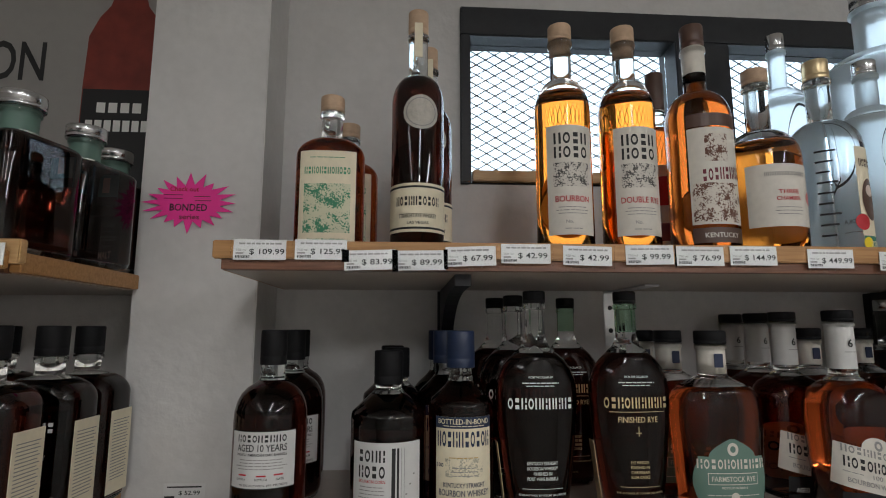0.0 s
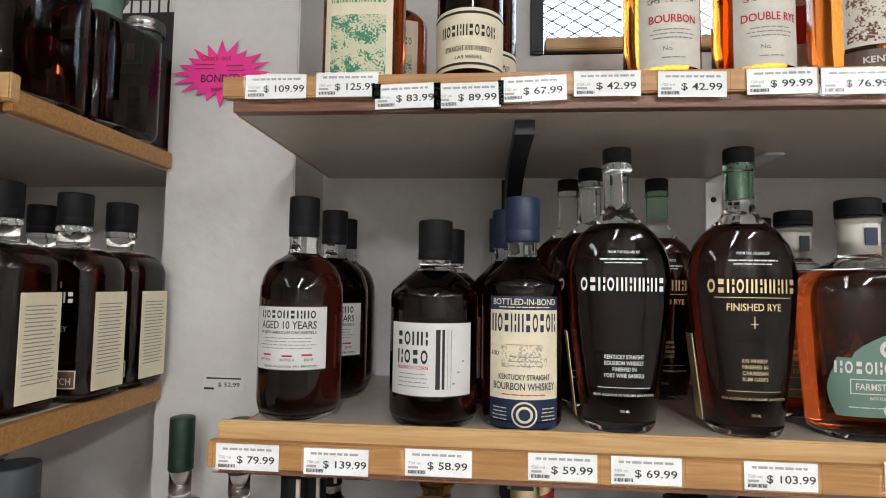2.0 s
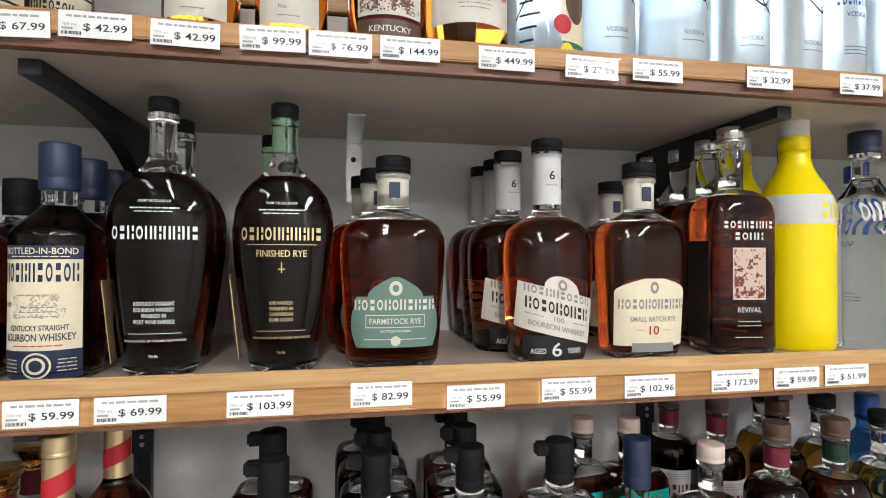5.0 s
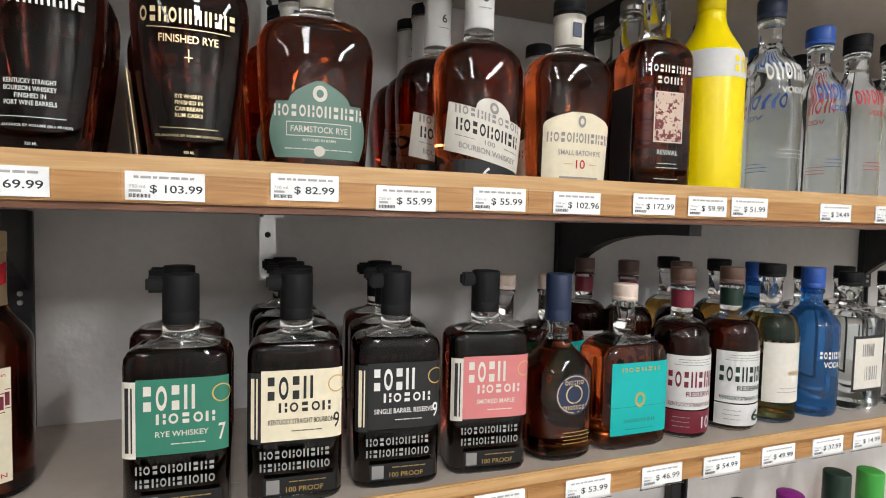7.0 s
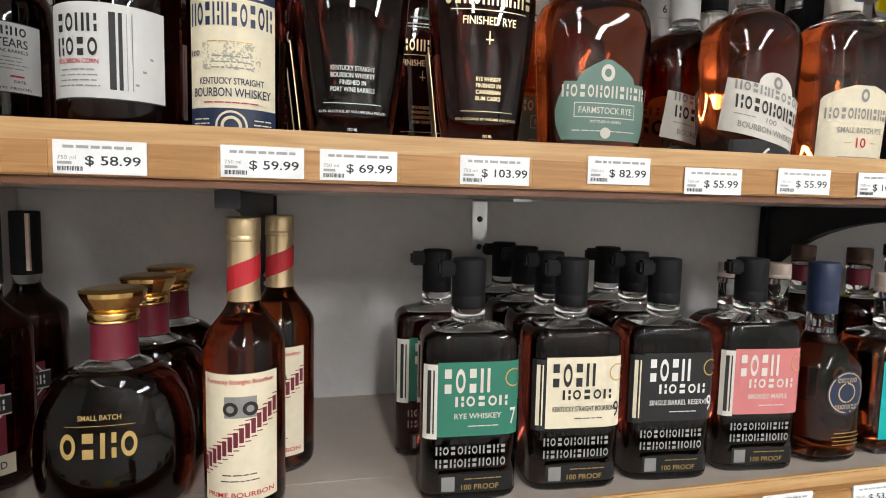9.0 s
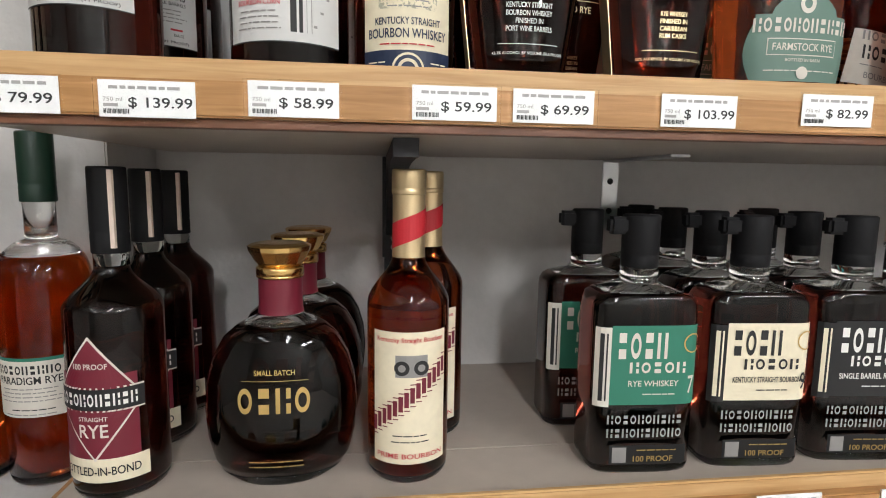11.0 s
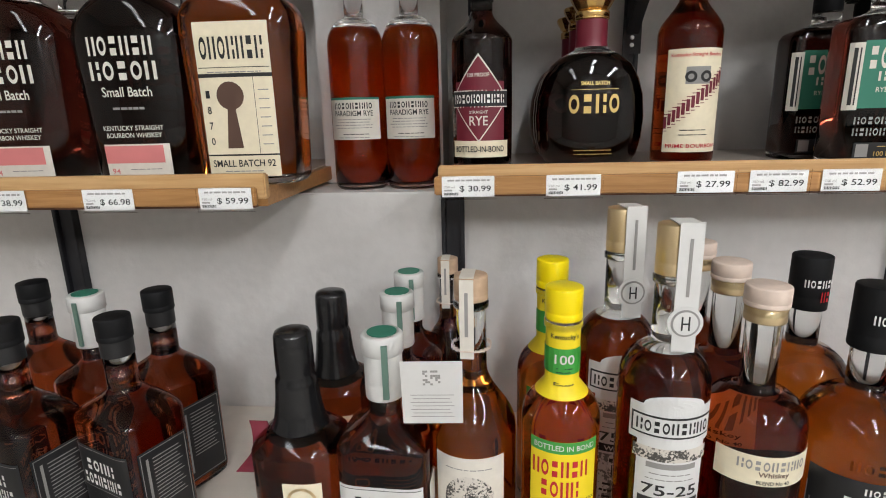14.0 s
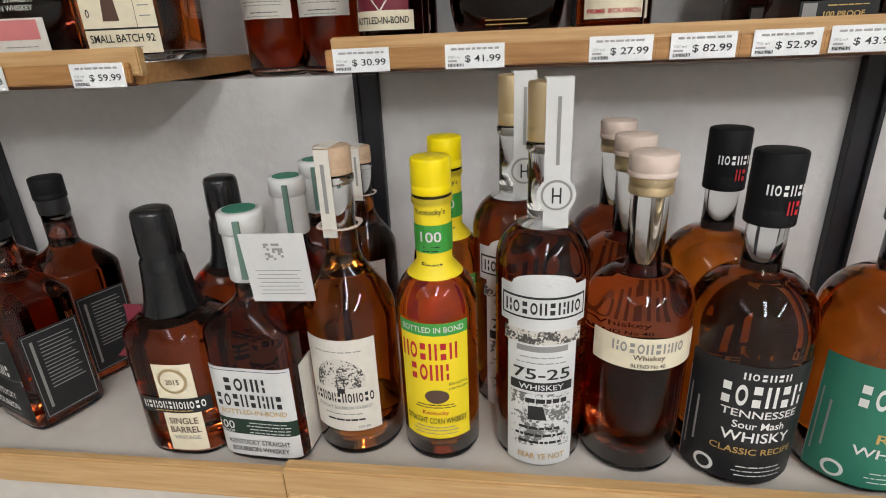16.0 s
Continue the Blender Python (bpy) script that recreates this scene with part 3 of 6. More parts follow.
def angle_bracket(x, z, h=0.11):
    e = thing("angle_bracket", "zinc plated steel angle bracket under the shelf", "bracket", pose(x, WALL_Y, z), "steel angle brackets")
    part("wall_leg", boxes((-0.013, 0.013, -0.004, -0.0005, -h, -0.004), bevel=0.001), M_STEEL, e)
    part("shelf_leg", boxes((-0.013, 0.013, -0.20, -0.0005, -0.0038, -0.0006), bevel=0.001), M_STEEL, e)
    for k in (0.3, 0.72):
        bm = bmesh.new()
        bmesh.ops.create_cone(bm, cap_ends=True, segments=12, radius1=0.005, radius2=0.0035, depth=0.003, matrix=Matrix.Translation((0, -0.0055, -h * k)) @ Matrix.Rotation(math.pi / 2, 4, "X"))
        part("screw", bm, M_BLACKMETAL, e)
angle_bracket(0.418, 1.675), angle_bracket(0.418, 1.295)

# ---- bottles of the top shelf ----
HWGRP = "bottles on the top shelf"
e, B = bottle("flask bottle of bourbon with cream and green label", pose(-0.112, 0.775, S1), 0.238, 0.098, 0.066, 3.0, 0.60, 0.72, 0.0155, liquid=M_WHISKEY, level=0.70, cap=(0.90, 1.0, 0.0175), capmat=M_WOODCAP)
L = Label(B, e).paper(-0.040, 0.040, 0.008, 0.146, M_CREAM)
L.rect(-0.032, 0.032, 0.028, 0.098, M_ENG_GREEN).mark(0, 0.117, 0.064, 0.010, M_GREENINK, 12).word("Straight Rye Whiskey", 0, 0.018, 0.050, 0.004, M_GREENINK).lines(0, 0.136, 0.06, 1, 0.004, M_GREENINK)
L.done()
row_of(e, [(-0.098, 0.885, S1, 0)])

M_PEWTER = material("pewter_medallion", (0.46, 0.43, 0.38), 0.45, vary=0.1, scale=150, bump=0.3)
def wagon(m):
    e, B = bottle("tall dark rye bottle with round medallion and cream label", m, 0.380, 0.078, liquid=M_DEEP, hb=0.60, hs=0.72, rn=0.0145, level=0.70, cap=(0.90, 1.0, 0.0155), capmat=M_WOODCAP)
    L = Label(B, e).paper(-0.058, 0.058, 0.030, 0.100, M_CREAM)
    L.rect(-0.058, 0.058, 0.034, 0.037, M_INK).rect(-0.058, 0.058, 0.093, 0.096, M_INK).mark(0, 0.074, 0.066, 0.013, M_INK, 10).word("STRAIGHT RYE WHISKEY", 0, 0.053, 0.055, 0.006, M_INK).word("LAS VEGAS", 0, 0.043, 0.03, 0.004, M_INK).done()
    L = Label(B, e)
    L.disc(0.004, 0.205, 0.026, M_PEWTER).disc(0.004, 0.205, 0.022, M_GREYINK, 3, 0.93).done()
    part("cork_strip", boxes((-0.006, 0.006, -0.0185, -0.0163, 0.30, 0.355)), M_CREAM, e, "paper strip over the cork")
    return e
e = wagon(pose(0.015, 0.775, S1))
row_of(e, [(0.036, 0.885, S1, 0)])

def highwest(x, text):
    e, B = bottle("clear seeded glass bottle of amber whiskey, cream label", pose(x, 0.775, S1), 0.366, 0.084, liquid=M_AMBER, hb=0.60, hs=0.75, rn=0.0165, level=0.68, cap=(0.93, 1.0, 0.018), capmat=M_WOODCAP, group="amber bottles in front of the window")
    part("cork", lathe([(0.315, 0.012), (0.339, 0.0125)]), M_WOODCAP, e, "cork in the neck", True)
    L = Label(B, e).paper(-0.037, 0.037, 0.028, 0.190, M_OFFWHITE)
    L.mark(0, 0.170, 0.052, 0.017, M_INK, 4, seed=2).mark(0, 0.149, 0.052, 0.017, M_INK, 4, seed=7).rect(-0.027, 0.027, 0.098, 0.134, M_ENG_GREY).word(text, 0, 0.080, 0.05 if len(text) < 9 else 0.058, 0.009, M_RED).lines(0, 0.068, 0.05, 3, 0.0045, M_GREYINK).word("No.", -0.006, 0.047, 0.010, 0.005, M_GREYINK).lines(0, 0.037, 0.03, 1, 0.004, M_GREYINK)
    L.done()
highwest(0.236, "BOURBON")
highwest(0.337, "DOUBLE RYE")
e, B = bottle("small brown capped bottle with a red and white label", pose(0.437, 0.88, S1), 0.345, 0.062, liquid=M_MID, hb=0.55, hs=0.72, rn=0.013, level=0.70, cap=(0.80, 1.0, 0.0155), capmat=M_BROWNCAP)
Label(B, e).paper(-0.028, 0.028, 0.02, 0.17, M_PAPER).rect(-0.024, 0.024, 0.10, 0.15, M_RED).rect(-0.02, 0.02, 0.04, 0.07, M_MAROON).done()
e, B = bottle("whiskey bottle with etched picture label and brown cap", pose(0.451, 0.775, S1), 0.374, 0.097, liquid=M_MID, hb=0.56, hs=0.70, rn=0.0165, level=0.74, cap=(0.90, 1.0, 0.0175), capmat=M_BROWNCAP, neck_band=(0.78, 0.90, M_OFFWHITE))
L = Label(B, e).paper(-0.041, 0.041, 0.045, 0.190, M_OFFWHITE)
L.rect(-0.041, 0.041, 0.018, 0.040, M_BROWNCAP).rect(-0.041, 0.041, 0.192, 0.212, M_BROWNCAP).mark(0.008, 0.120, 0.064, 0.018, M_MAROON, 8, rise=0.1).rect(-0.018, 0.016, 0.138, 0.180, M_ENG_BROWN).rect(-0.038, 0.038, 0.048, 0.106, M_ENG_BROWN)
L.word("KENTUCKY", 0, 0.029, 0.05, 0.007, M_OFFWHITE).done()
e, B = bottle("round shouldered amber rye bottle with pale pink label", pose(0.550, 0.775, S1), 0.303, 0.108, liquid=M_AMBER, hb=0.50, hs=0.66, rn=0.0175, level=0.58, cap=(0.92, 1.0, 0.019), capmat=M_WOODCAP)
Label(B, e).paper(-0.056, 0.056, 0.042, 0.135, M_OFFWHITE).mark(0, 0.120, 0.062, 0.006, M_GREYINK, 14).word("THREE", 0, 0.093, 0.03, 0.006, M_RED).word("CHAMBER", 0, 0.083, 0.036, 0.006, M_RED).lines(0, 0.070, 0.045, 3, 0.005, M_GREYINK).disc(0.041, 0.085, 0.010, M_PINKLABEL).done()
e, B = bottle("clear vodka bottle with painted figure label and gold cap", pose(0.654, 0.775, S1), 0.322, 0.103, liquid=M_CLEARLIQ, hb=0.52, hs=0.68, rn=0.0175, level=0.66, cap=(0.90, 1.0, 0.0185), capmat=M_PALEGOLD, name="vodka_bottle")
L = Label(B, e).paper(0.004, 0.048, 0.030, 0.165, M_CREAM)
L.rect(0.006, 0.046, 0.008, 0.030, M_KCGREEN).word("VODKA", 0.028, 0.018, 0.026, 0.010, M_CREAM, 3).disc(0.012, 0.019, 0.009, M_YELLABEL, 3).disc(0.026, 0.085, 0.017, M_BROWNCAP, 2, 0.0, 0.032).disc(0.026, 0.098, 0.009, M_PALEWOOD, 3).mark(0.026, 0.140, 0.034, 0.012, M_BROWNCAP, 6).disc(0.006, 0.050, 0.012, M_RED, 3)
for i in range(9):
    L.rect(-0.048, -0.030 + 0.004 * (i % 3), 0.03 + 0.016 * i, 0.033 + 0.016 * i, M_INK, 2)
L.done()

def frosted(x, y, H, w, rz=0, big=False):
    e, B = bottle("large frosted glass vodka bottle with black script" if big else "frosted glass vodka bottle with black script", pose(x, y, S1, 0, 0, rz), H, w, liquid=M_FROST, glass=M_FROST, hb=0.62, hs=0.76, rn=0.030 if big else 0.0155, level=0.70, cap=(0.93, 1.0, 0.031 if big else 0.0165), capmat=M_SILVER, name="vodka_bottle", group="frosted vodka bottles")
    L = Label(B, e)
    f = w / 0.085
    pts = [(0.025, 0.20), (-0.005, 0.215), (-0.022, 0.17), (-0.012, 0.12), (0.018, 0.10), (0.030, 0.13), (0.018, 0.155), (0.012, 0.11), (0.034, 0.09)]
    bm = L.ink(M_INK)
    fine = []
    for k in range(len(pts) - 1):
        p0, p1, p2, p3 = pts[max(0, k - 1)], pts[k], pts[k + 1], pts[min(len(pts) - 1, k + 2)]
        for j in range(8):
            u = j / 8
            fine.append(tuple(0.5 * (2 * b + (c - a) * u + (2 * a - 5 * b + 4 * c - d) * u * u + (3 * b - a - 3 * c + d) * u ** 3) for a, b, c, d in zip(p0, p1, p2, p3)))
    for (s0, z0), (s1, z1) in zip(fine, fine[1:]):
        t = 0.0016 * f
        q = [(s0, z0 - t), (s1, z1 - t), (s1, z1 + t), (s0, z0 + t)]
        bm.faces.new([bm.verts.new(B.wrap(s * f, z * H / 0.33, 0.0012)) for s, z in q])
    L.word("VODKA", 0.0, 0.055 * H / 0.33, 0.03 * f, 0.006 * f, M_GREYINK).lines(0, 0.045 * H / 0.33, 0.04 * f, 1, 0.004, M_GREYINK)
    L.done()
    if big:
        part("neck_seal", boxes((0.012, 0.026, -0.0325, -0.0275, H * 0.80, H * 0.97)), M_GREYINK, e, "grey seal strip")
    return e
frosted(0.870, 0.885, 0.530, 0.200, 0, True)
frosted(0.735, 0.965, 0.480, 0.105, 0, False)
e = frosted(0.738, 0.775, 0.325, 0.085)
row_of(e, [(0.836, 0.765, S1, 5), (0.931, 0.765, S1, -8), (1.015, 0.765, S1, 4)])
e, B = bottle("clear blue tinted vodka bottle with blue lettering", pose(1.10, 0.775, S1), 0.335, 0.082, liquid=M_FROST, glass=M_FROST, hb=0.66, hs=0.78, rn=0.0165, level=0.72, cap=(0.92, 1.0, 0.0175), capmat=M_SILVER, name="vodka_bottle", group="blue lettered vodka bottles")
Label(B, e).mark(0, 0.125, 0.055, 0.014, M_BLUECAP, 8).word("VODKA", 0, 0.105, 0.03, 0.007, M_BLUECAP).lines(0, 0.06, 0.04, 3, 0.005, M_BLUECAP).done()
row_of(e, [(1.205, 0.78, S1, 0), (1.31, 0.78, S1, 0)])
e, B = bottle("clear vodka bottle with brown picture label", pose(1.42, 0.78, S1), 0.31, 0.085, liquid=M_CLEARLIQ, hb=0.6, hs=0.75, level=0.7, cap=(0.9, 1.0, 0.016), capmat=M_SILVER, name="vodka_bottle", group="clear vodka bottles")
Label(B, e).paper(-0.035, 0.035, 0.03, 0.15, M_OFFWHITE).rect(-0.025, 0.025, 0.05, 0.11, M_GREYINK).done()
row_of(e, [(1.53, 0.78, S1, 0), (1.64, 0.78, S1, 0), (1.75, 0.78, S1, 0)])

# ---- bottles of the middle shelf ----
e, B = bottle("dark bourbon bottle, white label, black wax cap", pose(-0.189, 0.803, S2), 0.265, 0.100, liquid=M_DEEP, prof=[(0, 0.80), (0.02, 0.91), (0.06, 0.985), (0.09, 1.0), (0.30, 1.0), (0.52, 1.0), (0.58, 0.985), (0.63, 0.92), (0.67, 0.81), (0.70, 0.66), (0.715, 0.52), (0.73, 0.40), (0.75, 0.34), (1, 0.34)], rn=0.017, level=0.735, cap=(0.815, 1.0, 0.0185), neck_bulge=False, group="white labelled dark bottles")
L = Label(B, e).paper(-0.047, 0.047, 0.060, 0.132, M_PAPER)
L.mark(0, 0.123, 0.068, 0.009, M_INK, 9).word("AGED 10 YEARS", 0, 0.111, 0.068, 0.009, M_INK).word("IN NEW AMERICAN OAK BARRELS", 0, 0.1025, 0.068, 0.0035, M_INK).lines(0, 0.096, 0.07, 4, 0.0038, M_GREYINK).rect(-0.030, -0.018, 0.076, 0.078, M_RED).rect(-0.004, 0.008, 0.075, 0.077, M_RED).rect(0.018, 0.030, 0.076, 0.078, M_RED).word("BATCH #", -0.026, 0.0715, 0.014, 0.003, M_INK).word("BOTTLE #", 0.002, 0.0715, 0.016, 0.003, M_INK).word("DATE", 0.026, 0.0715, 0.010, 0.003, M_INK).word("45.5% ALC/VOL (91 PROOF)", 0.004, 0.064, 0.064, 0.0035, M_INK).rect(-0.047, 0.047, 0.0595, 0.0605, M_INK).rect(-0.047, 0.047, 0.1315, 0.1325, M_INK).done()
row_of(e, [(-0.185, 0.925, S2, 12), (-0.196, 1.028, S2, 8)])
e, B = bottle("squat dark bourbon bottle, white label, black cap", pose(-0.024, 0.797, S2), 0.236, 0.104, liquid=M_DEEP, prof=[(0, 0.84), (0.03, 0.95), (0.06, 1), (0.50, 1.0), (0.62, 1.0), (0.645, 0.97), (0.76, 0.40), (0.775, 0.355), (1, 0.35)], rn=0.018, level=0.745, cap=(0.80, 1.0, 0.0205), neck_bulge=False, group="white labelled squat bottles")
L = Label(B, e).paper(-0.052, 0.052, 0.037, 0.117, M_PAPER)
L.mark(-0.020, 0.100, 0.040, 0.015, M_INK, 4).mark(-0.020, 0.080, 0.040, 0.015, M_INK, 4, seed=5).word("BOURBON CORN", -0.020, 0.068, 0.038, 0.004, M_RED).lines(-0.020, 0.061, 0.04, 4, 0.0045, M_GREYINK).rect(0.007, 0.012, 0.045, 0.11, M_INK).rect(0.014, 0.017, 0.045, 0.11, M_INK).rect(0.020, 0.0205, 0.045, 0.11, M_GREYINK)
for k in range(3):
    L.rect(0.024, 0.0246, 0.045, 0.11, M_GREYINK).rect(0.026 + 0.006 * k, 0.029 + 0.006 * k, 0.05 + 0.012 * k, 0.052 + 0.012 * k, M_GREYINK)
L.rect(-0.052, 0.052, 0.0365, 0.0375, M_INK).done()
row_of(e, [(-0.014, 0.905, S2, 8), (-0.024, 1.012, S2, 0)])
e, B = bottle("dark bourbon bottle, cream and navy label, navy cap", pose(0.080, 0.797, S2), 0.264, 0.092, liquid=M_DEEP, hb=0.60, hs=0.75, rn=0.0175, style="slope", level=0.73, cap=(0.80, 1.0, 0.0205), capmat=M_NAVY, neck_bulge=False, group="navy capped bourbon bottles")
L = Label(B, e).paper(-0.042, 0.042, 0.005, 0.148, M_CREAM)
L.rect(-0.042, 0.042, 0.005, 0.036, M_NAVY).rect(-0.042, 0.042, 0.133, 0.148, M_NAVY).word("BOTTLED-IN-BOND", 0, 0.142, 0.074, 0.007, M_CREAM).lines(0, 0.136, 0.07, 1, 0.004, M_CREAM).mark(0, 0.119, 0.078, 0.020, M_NAVY, 10).rect(-0.026, 0.026, 0.070, 0.094, engraved("pale_engraving", (0.42, 0.40, 0.30), (0.78, 0.70, 0.52))).lines(0, 0.095, 0.05, 1, 0.01, M_GOLDINK).lines(0, 0.082, 0.04, 3, 0.005, M_GREYINK).word("100", -0.034, 0.085, 0.010, 0.005, M_NAVY).word("KENTUCKY STRAIGHT", 0, 0.060, 0.058, 0.006, M_NAVY).word("BOURBON WHISKEY", 0, 0.050, 0.072, 0.008, M_NAVY).lines(0, 0.041, 0.06, 1, 0.004, M_RED).disc(0, 0.020, 0.014, M_CREAM).disc(0, 0.020, 0.012, M_NAVY, 3).disc(0, 0.020, 0.009, M_CREAM, 4, 0.7).lines(-0.028, 0.026, 0.02, 4, 0.004, M_CREAM).lines(0.028, 0.026, 0.02, 4, 0.004, M_CREAM).done()
row_of(e, [(0.066, 0.905, S2, 6), (0.062, 1.0, S2, 0)])

AEP = [(0, 0.60), (0.012, 0.66), (0.03, 0.69), (0.15, 0.78), (0.30, 0.895), (0.42, 0.965), (0.50, 0.995), (0.55, 1.0), (0.60, 0.965), (0.65, 0.865), (0.69, 0.70), (0.725, 0.49), (0.75, 0.355), (0.78, 0.275), (0.81, 0.25), (1, 0.235)]
def winged(x, y, finished):
    e, B = bottle("tall wing shaped bourbon bottle, white print on dark glass" if not finished else "tall wing shaped rye bottle with green neck and pale print", pose(x, y, S2), 0.322, 0.118, 0.062, 2.3, rn=0.0148, prof=AEP, liquid=M_DEEP, level=0.72, cap=(0.945, 1.0, 0.0165), capmat=M_BLACKCAP, group="wing shaped whiskey bottles", neck_bulge=True)
    col = M_WHITEINK if not finished else M_PALEGOLD
    L = Label(B, e)
    L.word("FROM THE CELLARS OF", 0, 0.199, 0.034, 0.003, M_WHITEINK).lines(0, 0.191, 0.062, 1, 0.004, M_WHITEINK, 0.0016).lines(0, 0.187, 0.05, 1, 0.004, M_WHITEINK).mark(0, 0.163, 0.094, 0.015, col, 10, seed=3)
    if finished:
        L.rect(-0.040, 0.040, 0.150, 0.1508, col).word("FINISHED RYE", 0, 0.140, 0.056, 0.008, col).rect(-0.0006, 0.0006, 0.117, 0.130, col).rect(-0.004, 0.004, 0.121, 0.1222, col)
        for i, w in enumerate(("RYE WHISKEY", "FINISHED IN", "CARIBBEAN", "RUM CASKS")):
            L.word(w, 0, 0.082 - i * 0.0065, 0.026, 0.0042, col)
    else:
        for i, w in enumerate(("KENTUCKY STRAIGHT", "BOURBON WHISKEY", "FINISHED IN", "PORT WINE BARRELS")):
            L.word(w, 0, 0.083 - i * 0.0068, 0.042 if i != 2 else 0.025, 0.0046, col)
    L.rect(-0.028, 0.028, 0.049, 0.0497, col).word("50% ALCOHOL BY VOLUME (100 PROOF)" if finished else "43.3% ALCOHOL BY VOLUME (86.6 PROOF)", 0, 0.041, 0.066, 0.0034, col).word("750 ML", 0, 0.024, 0.010, 0.003, col).done()
    side = boxes((-0.0475, -0.0466, -0.014, 0.004, 0.020, 0.115))
    strip = part("side_strip", side, M_PALEGOLD, e, "gold side strip")
    strip.matrix_local = Matrix.Translation((-0.0005, 0, 0)) @ Matrix.Rotation(radians(-6.5), 4, "Y")
    if finished:
        part("neck_sleeve", lathe([(0.262, 0.0150), (0.263, 0.0153), (0.3025, 0.0153), (0.303, 0.0150)]), M_GREENGLASS, e, "green neck sleeve", True)
    return e
a = winged(0.190, 0.795, False)
b = winged(0.328, 0.795, True)
row_of(a, [(0.180, 0.905, S2, 0), (0.162, 0.985, S2, 0)])
row_of(b, [(0.292, 0.98, S2, 0)])

def jug(x, y, H, w, d, label, mats, lw, z0, z1, style, group):
    e, B = bottle(label, pose(x, y, S2), H, w, d, 2.6, rn=0.0195, prof=[(0, 0.78), (0.02, 0.84), (0.05, 0.875), (0.25, 0.93), (0.45, 0.98), (0.55, 1.0), (0.61, 0.985), (0.66, 0.90), (0.69, 0.76), (0.71, 0.58), (0.73, 0.42), (0.75, 0.31), (1, 0.28)], liquid=M_WHISKEY, level=0.69, cap=(0.925, 1.0, 0.0225), capmat=M_BLACKCAP, group=group)
    return e, B
e, B = jug(0.462, 0.803, 0.264, 0.134, 0.080, "squat rye bottle with sage green shield label", None, 0, 0, 0, "", "squat rye bottles")
L = Label(B, e).paper(-0.056, 0.056, 0.026, 0.088, M_SAGE, lambda u, a, b: (a * (0.86 + 0.14 * math.sin(math.pi * min(1, u * 1.1))), b * (0.86 + 0.14 * math.sin(math.pi * min(1, u * 1.1)))))
L.rect(-0.034, 0.034, 0.088, 0.112, M_SAGE, 0, lambda u, a, b: (a * math.cos(u * 1.45), b * math.cos(u * 1.45))).disc(0, 0.098, 0.008, M_OFFWHITE, 2, 0.5, 0.009).mark(0, 0.078, 0.100, 0.013, M_OFFWHITE, 11).rect(-0.036, 0.036, 0.050, 0.066, M_OFFWHITE, 1).rect(-0.035, 0.035, 0.051, 0.065, M_SAGE, 2).word("FARMSTOCK RYE", 0, 0.058, 0.062, 0.007, M_OFFWHITE, 3).word("BOTTLED IN BARN", 0, 0.046, 0.036, 0.003, M_OFFWHITE).lines(0, 0.036, 0.09, 1, 0.004, M_OFFWHITE).disc(0, 0.034, 0.006, M_OFFWHITE, 3).done()
part("neck_label", lathe([(0.200, 0.0198), (0.2005, 0.0203), (0.240, 0.0203), (0.2405, 0.0198)]), M_OFFWHITE, e, "pale neck label with emblem", True)
part("neck_emblem", boxes((-0.007, 0.007, -0.0212, -0.0200, 0.210, 0.230), bevel=0.0006), M_NAVY, e)
row_of(e, [(0.446, 0.905, S2, 8), (0.434, 0.985, S2, 4)])

e, B = bottle("dark bourbon bottle, tilted cream label, white neck wrap", pose(0.671, 0.803, S2), 0.295, 0.122, 0.090, 2.4, rn=0.0185, prof=[(0, 0.80), (0.03, 0.86), (0.25, 0.95), (0.45, 1.0), (0.53, 0.985), (0.58, 0.90), (0.61, 0.76), (0.635, 0.52), (0.655, 0.36), (0.68, 0.31), (1, 0.30)], liquid=M_WHISKEY, level=0.64, cap=(0.945, 1.0, 0.021), neck_band=(0.70, 0.93, M_PAPER), group="tilted label bourbon bottles")
Label(B, e).rect(-0.046, 0.046, 0.004, 0.036, M_BLACKLABEL, 0).word("AGED", -0.026, 0.016, 0.020, 0.007, M_WHITEINK).word("6", -0.002, 0.018, 0.013, 0.018, M_WHITEINK).word("YEARS", 0.022, 0.016, 0.020, 0.007, M_WHITEINK).done()
L = Label(B, e, 0.0010)
L.tilt = -0.24
L.paper(-0.060, 0.060, 0.034, 0.094, M_OFFWHITE, lambda u, a, b: (a + 0.006 * u, b - 0.004 * u))
L.disc(0.004, 0.094, 0.024, M_OFFWHITE, 0, 0, 0.018).disc(0.004, 0.101, 0.006, M_GREYINK, 2, 0.5, 0.007).mark(0.000, 0.088, 0.092, 0.010, M_GREYINK, 10).mark(0.0, 0.070, 0.088, 0.015, M_INK, 9, seed=2).word("100", 0.0, 0.056, 0.014, 0.006, M_GREYINK).lines(-0.032, 0.056, 0.03, 1, 0.004, M_GREYINK).lines(0.032, 0.056, 0.03, 1, 0.004, M_GREYINK).word("BOURBON WHISKEY", 0.0, 0.045, 0.078, 0.007, M_GREYINK).done()
Label(B, e, 0.0012).word("6", 0.0, 0.245, 0.007, 0.012, M_INK).lines(0, 0.232, 0.02, 1, 0.004, M_GREYINK).done()
row_of(e, [(0.644, 0.892, S2, 10), (0.648, 0.968, S2, 8), (0.644, 1.04, S2, 5)])

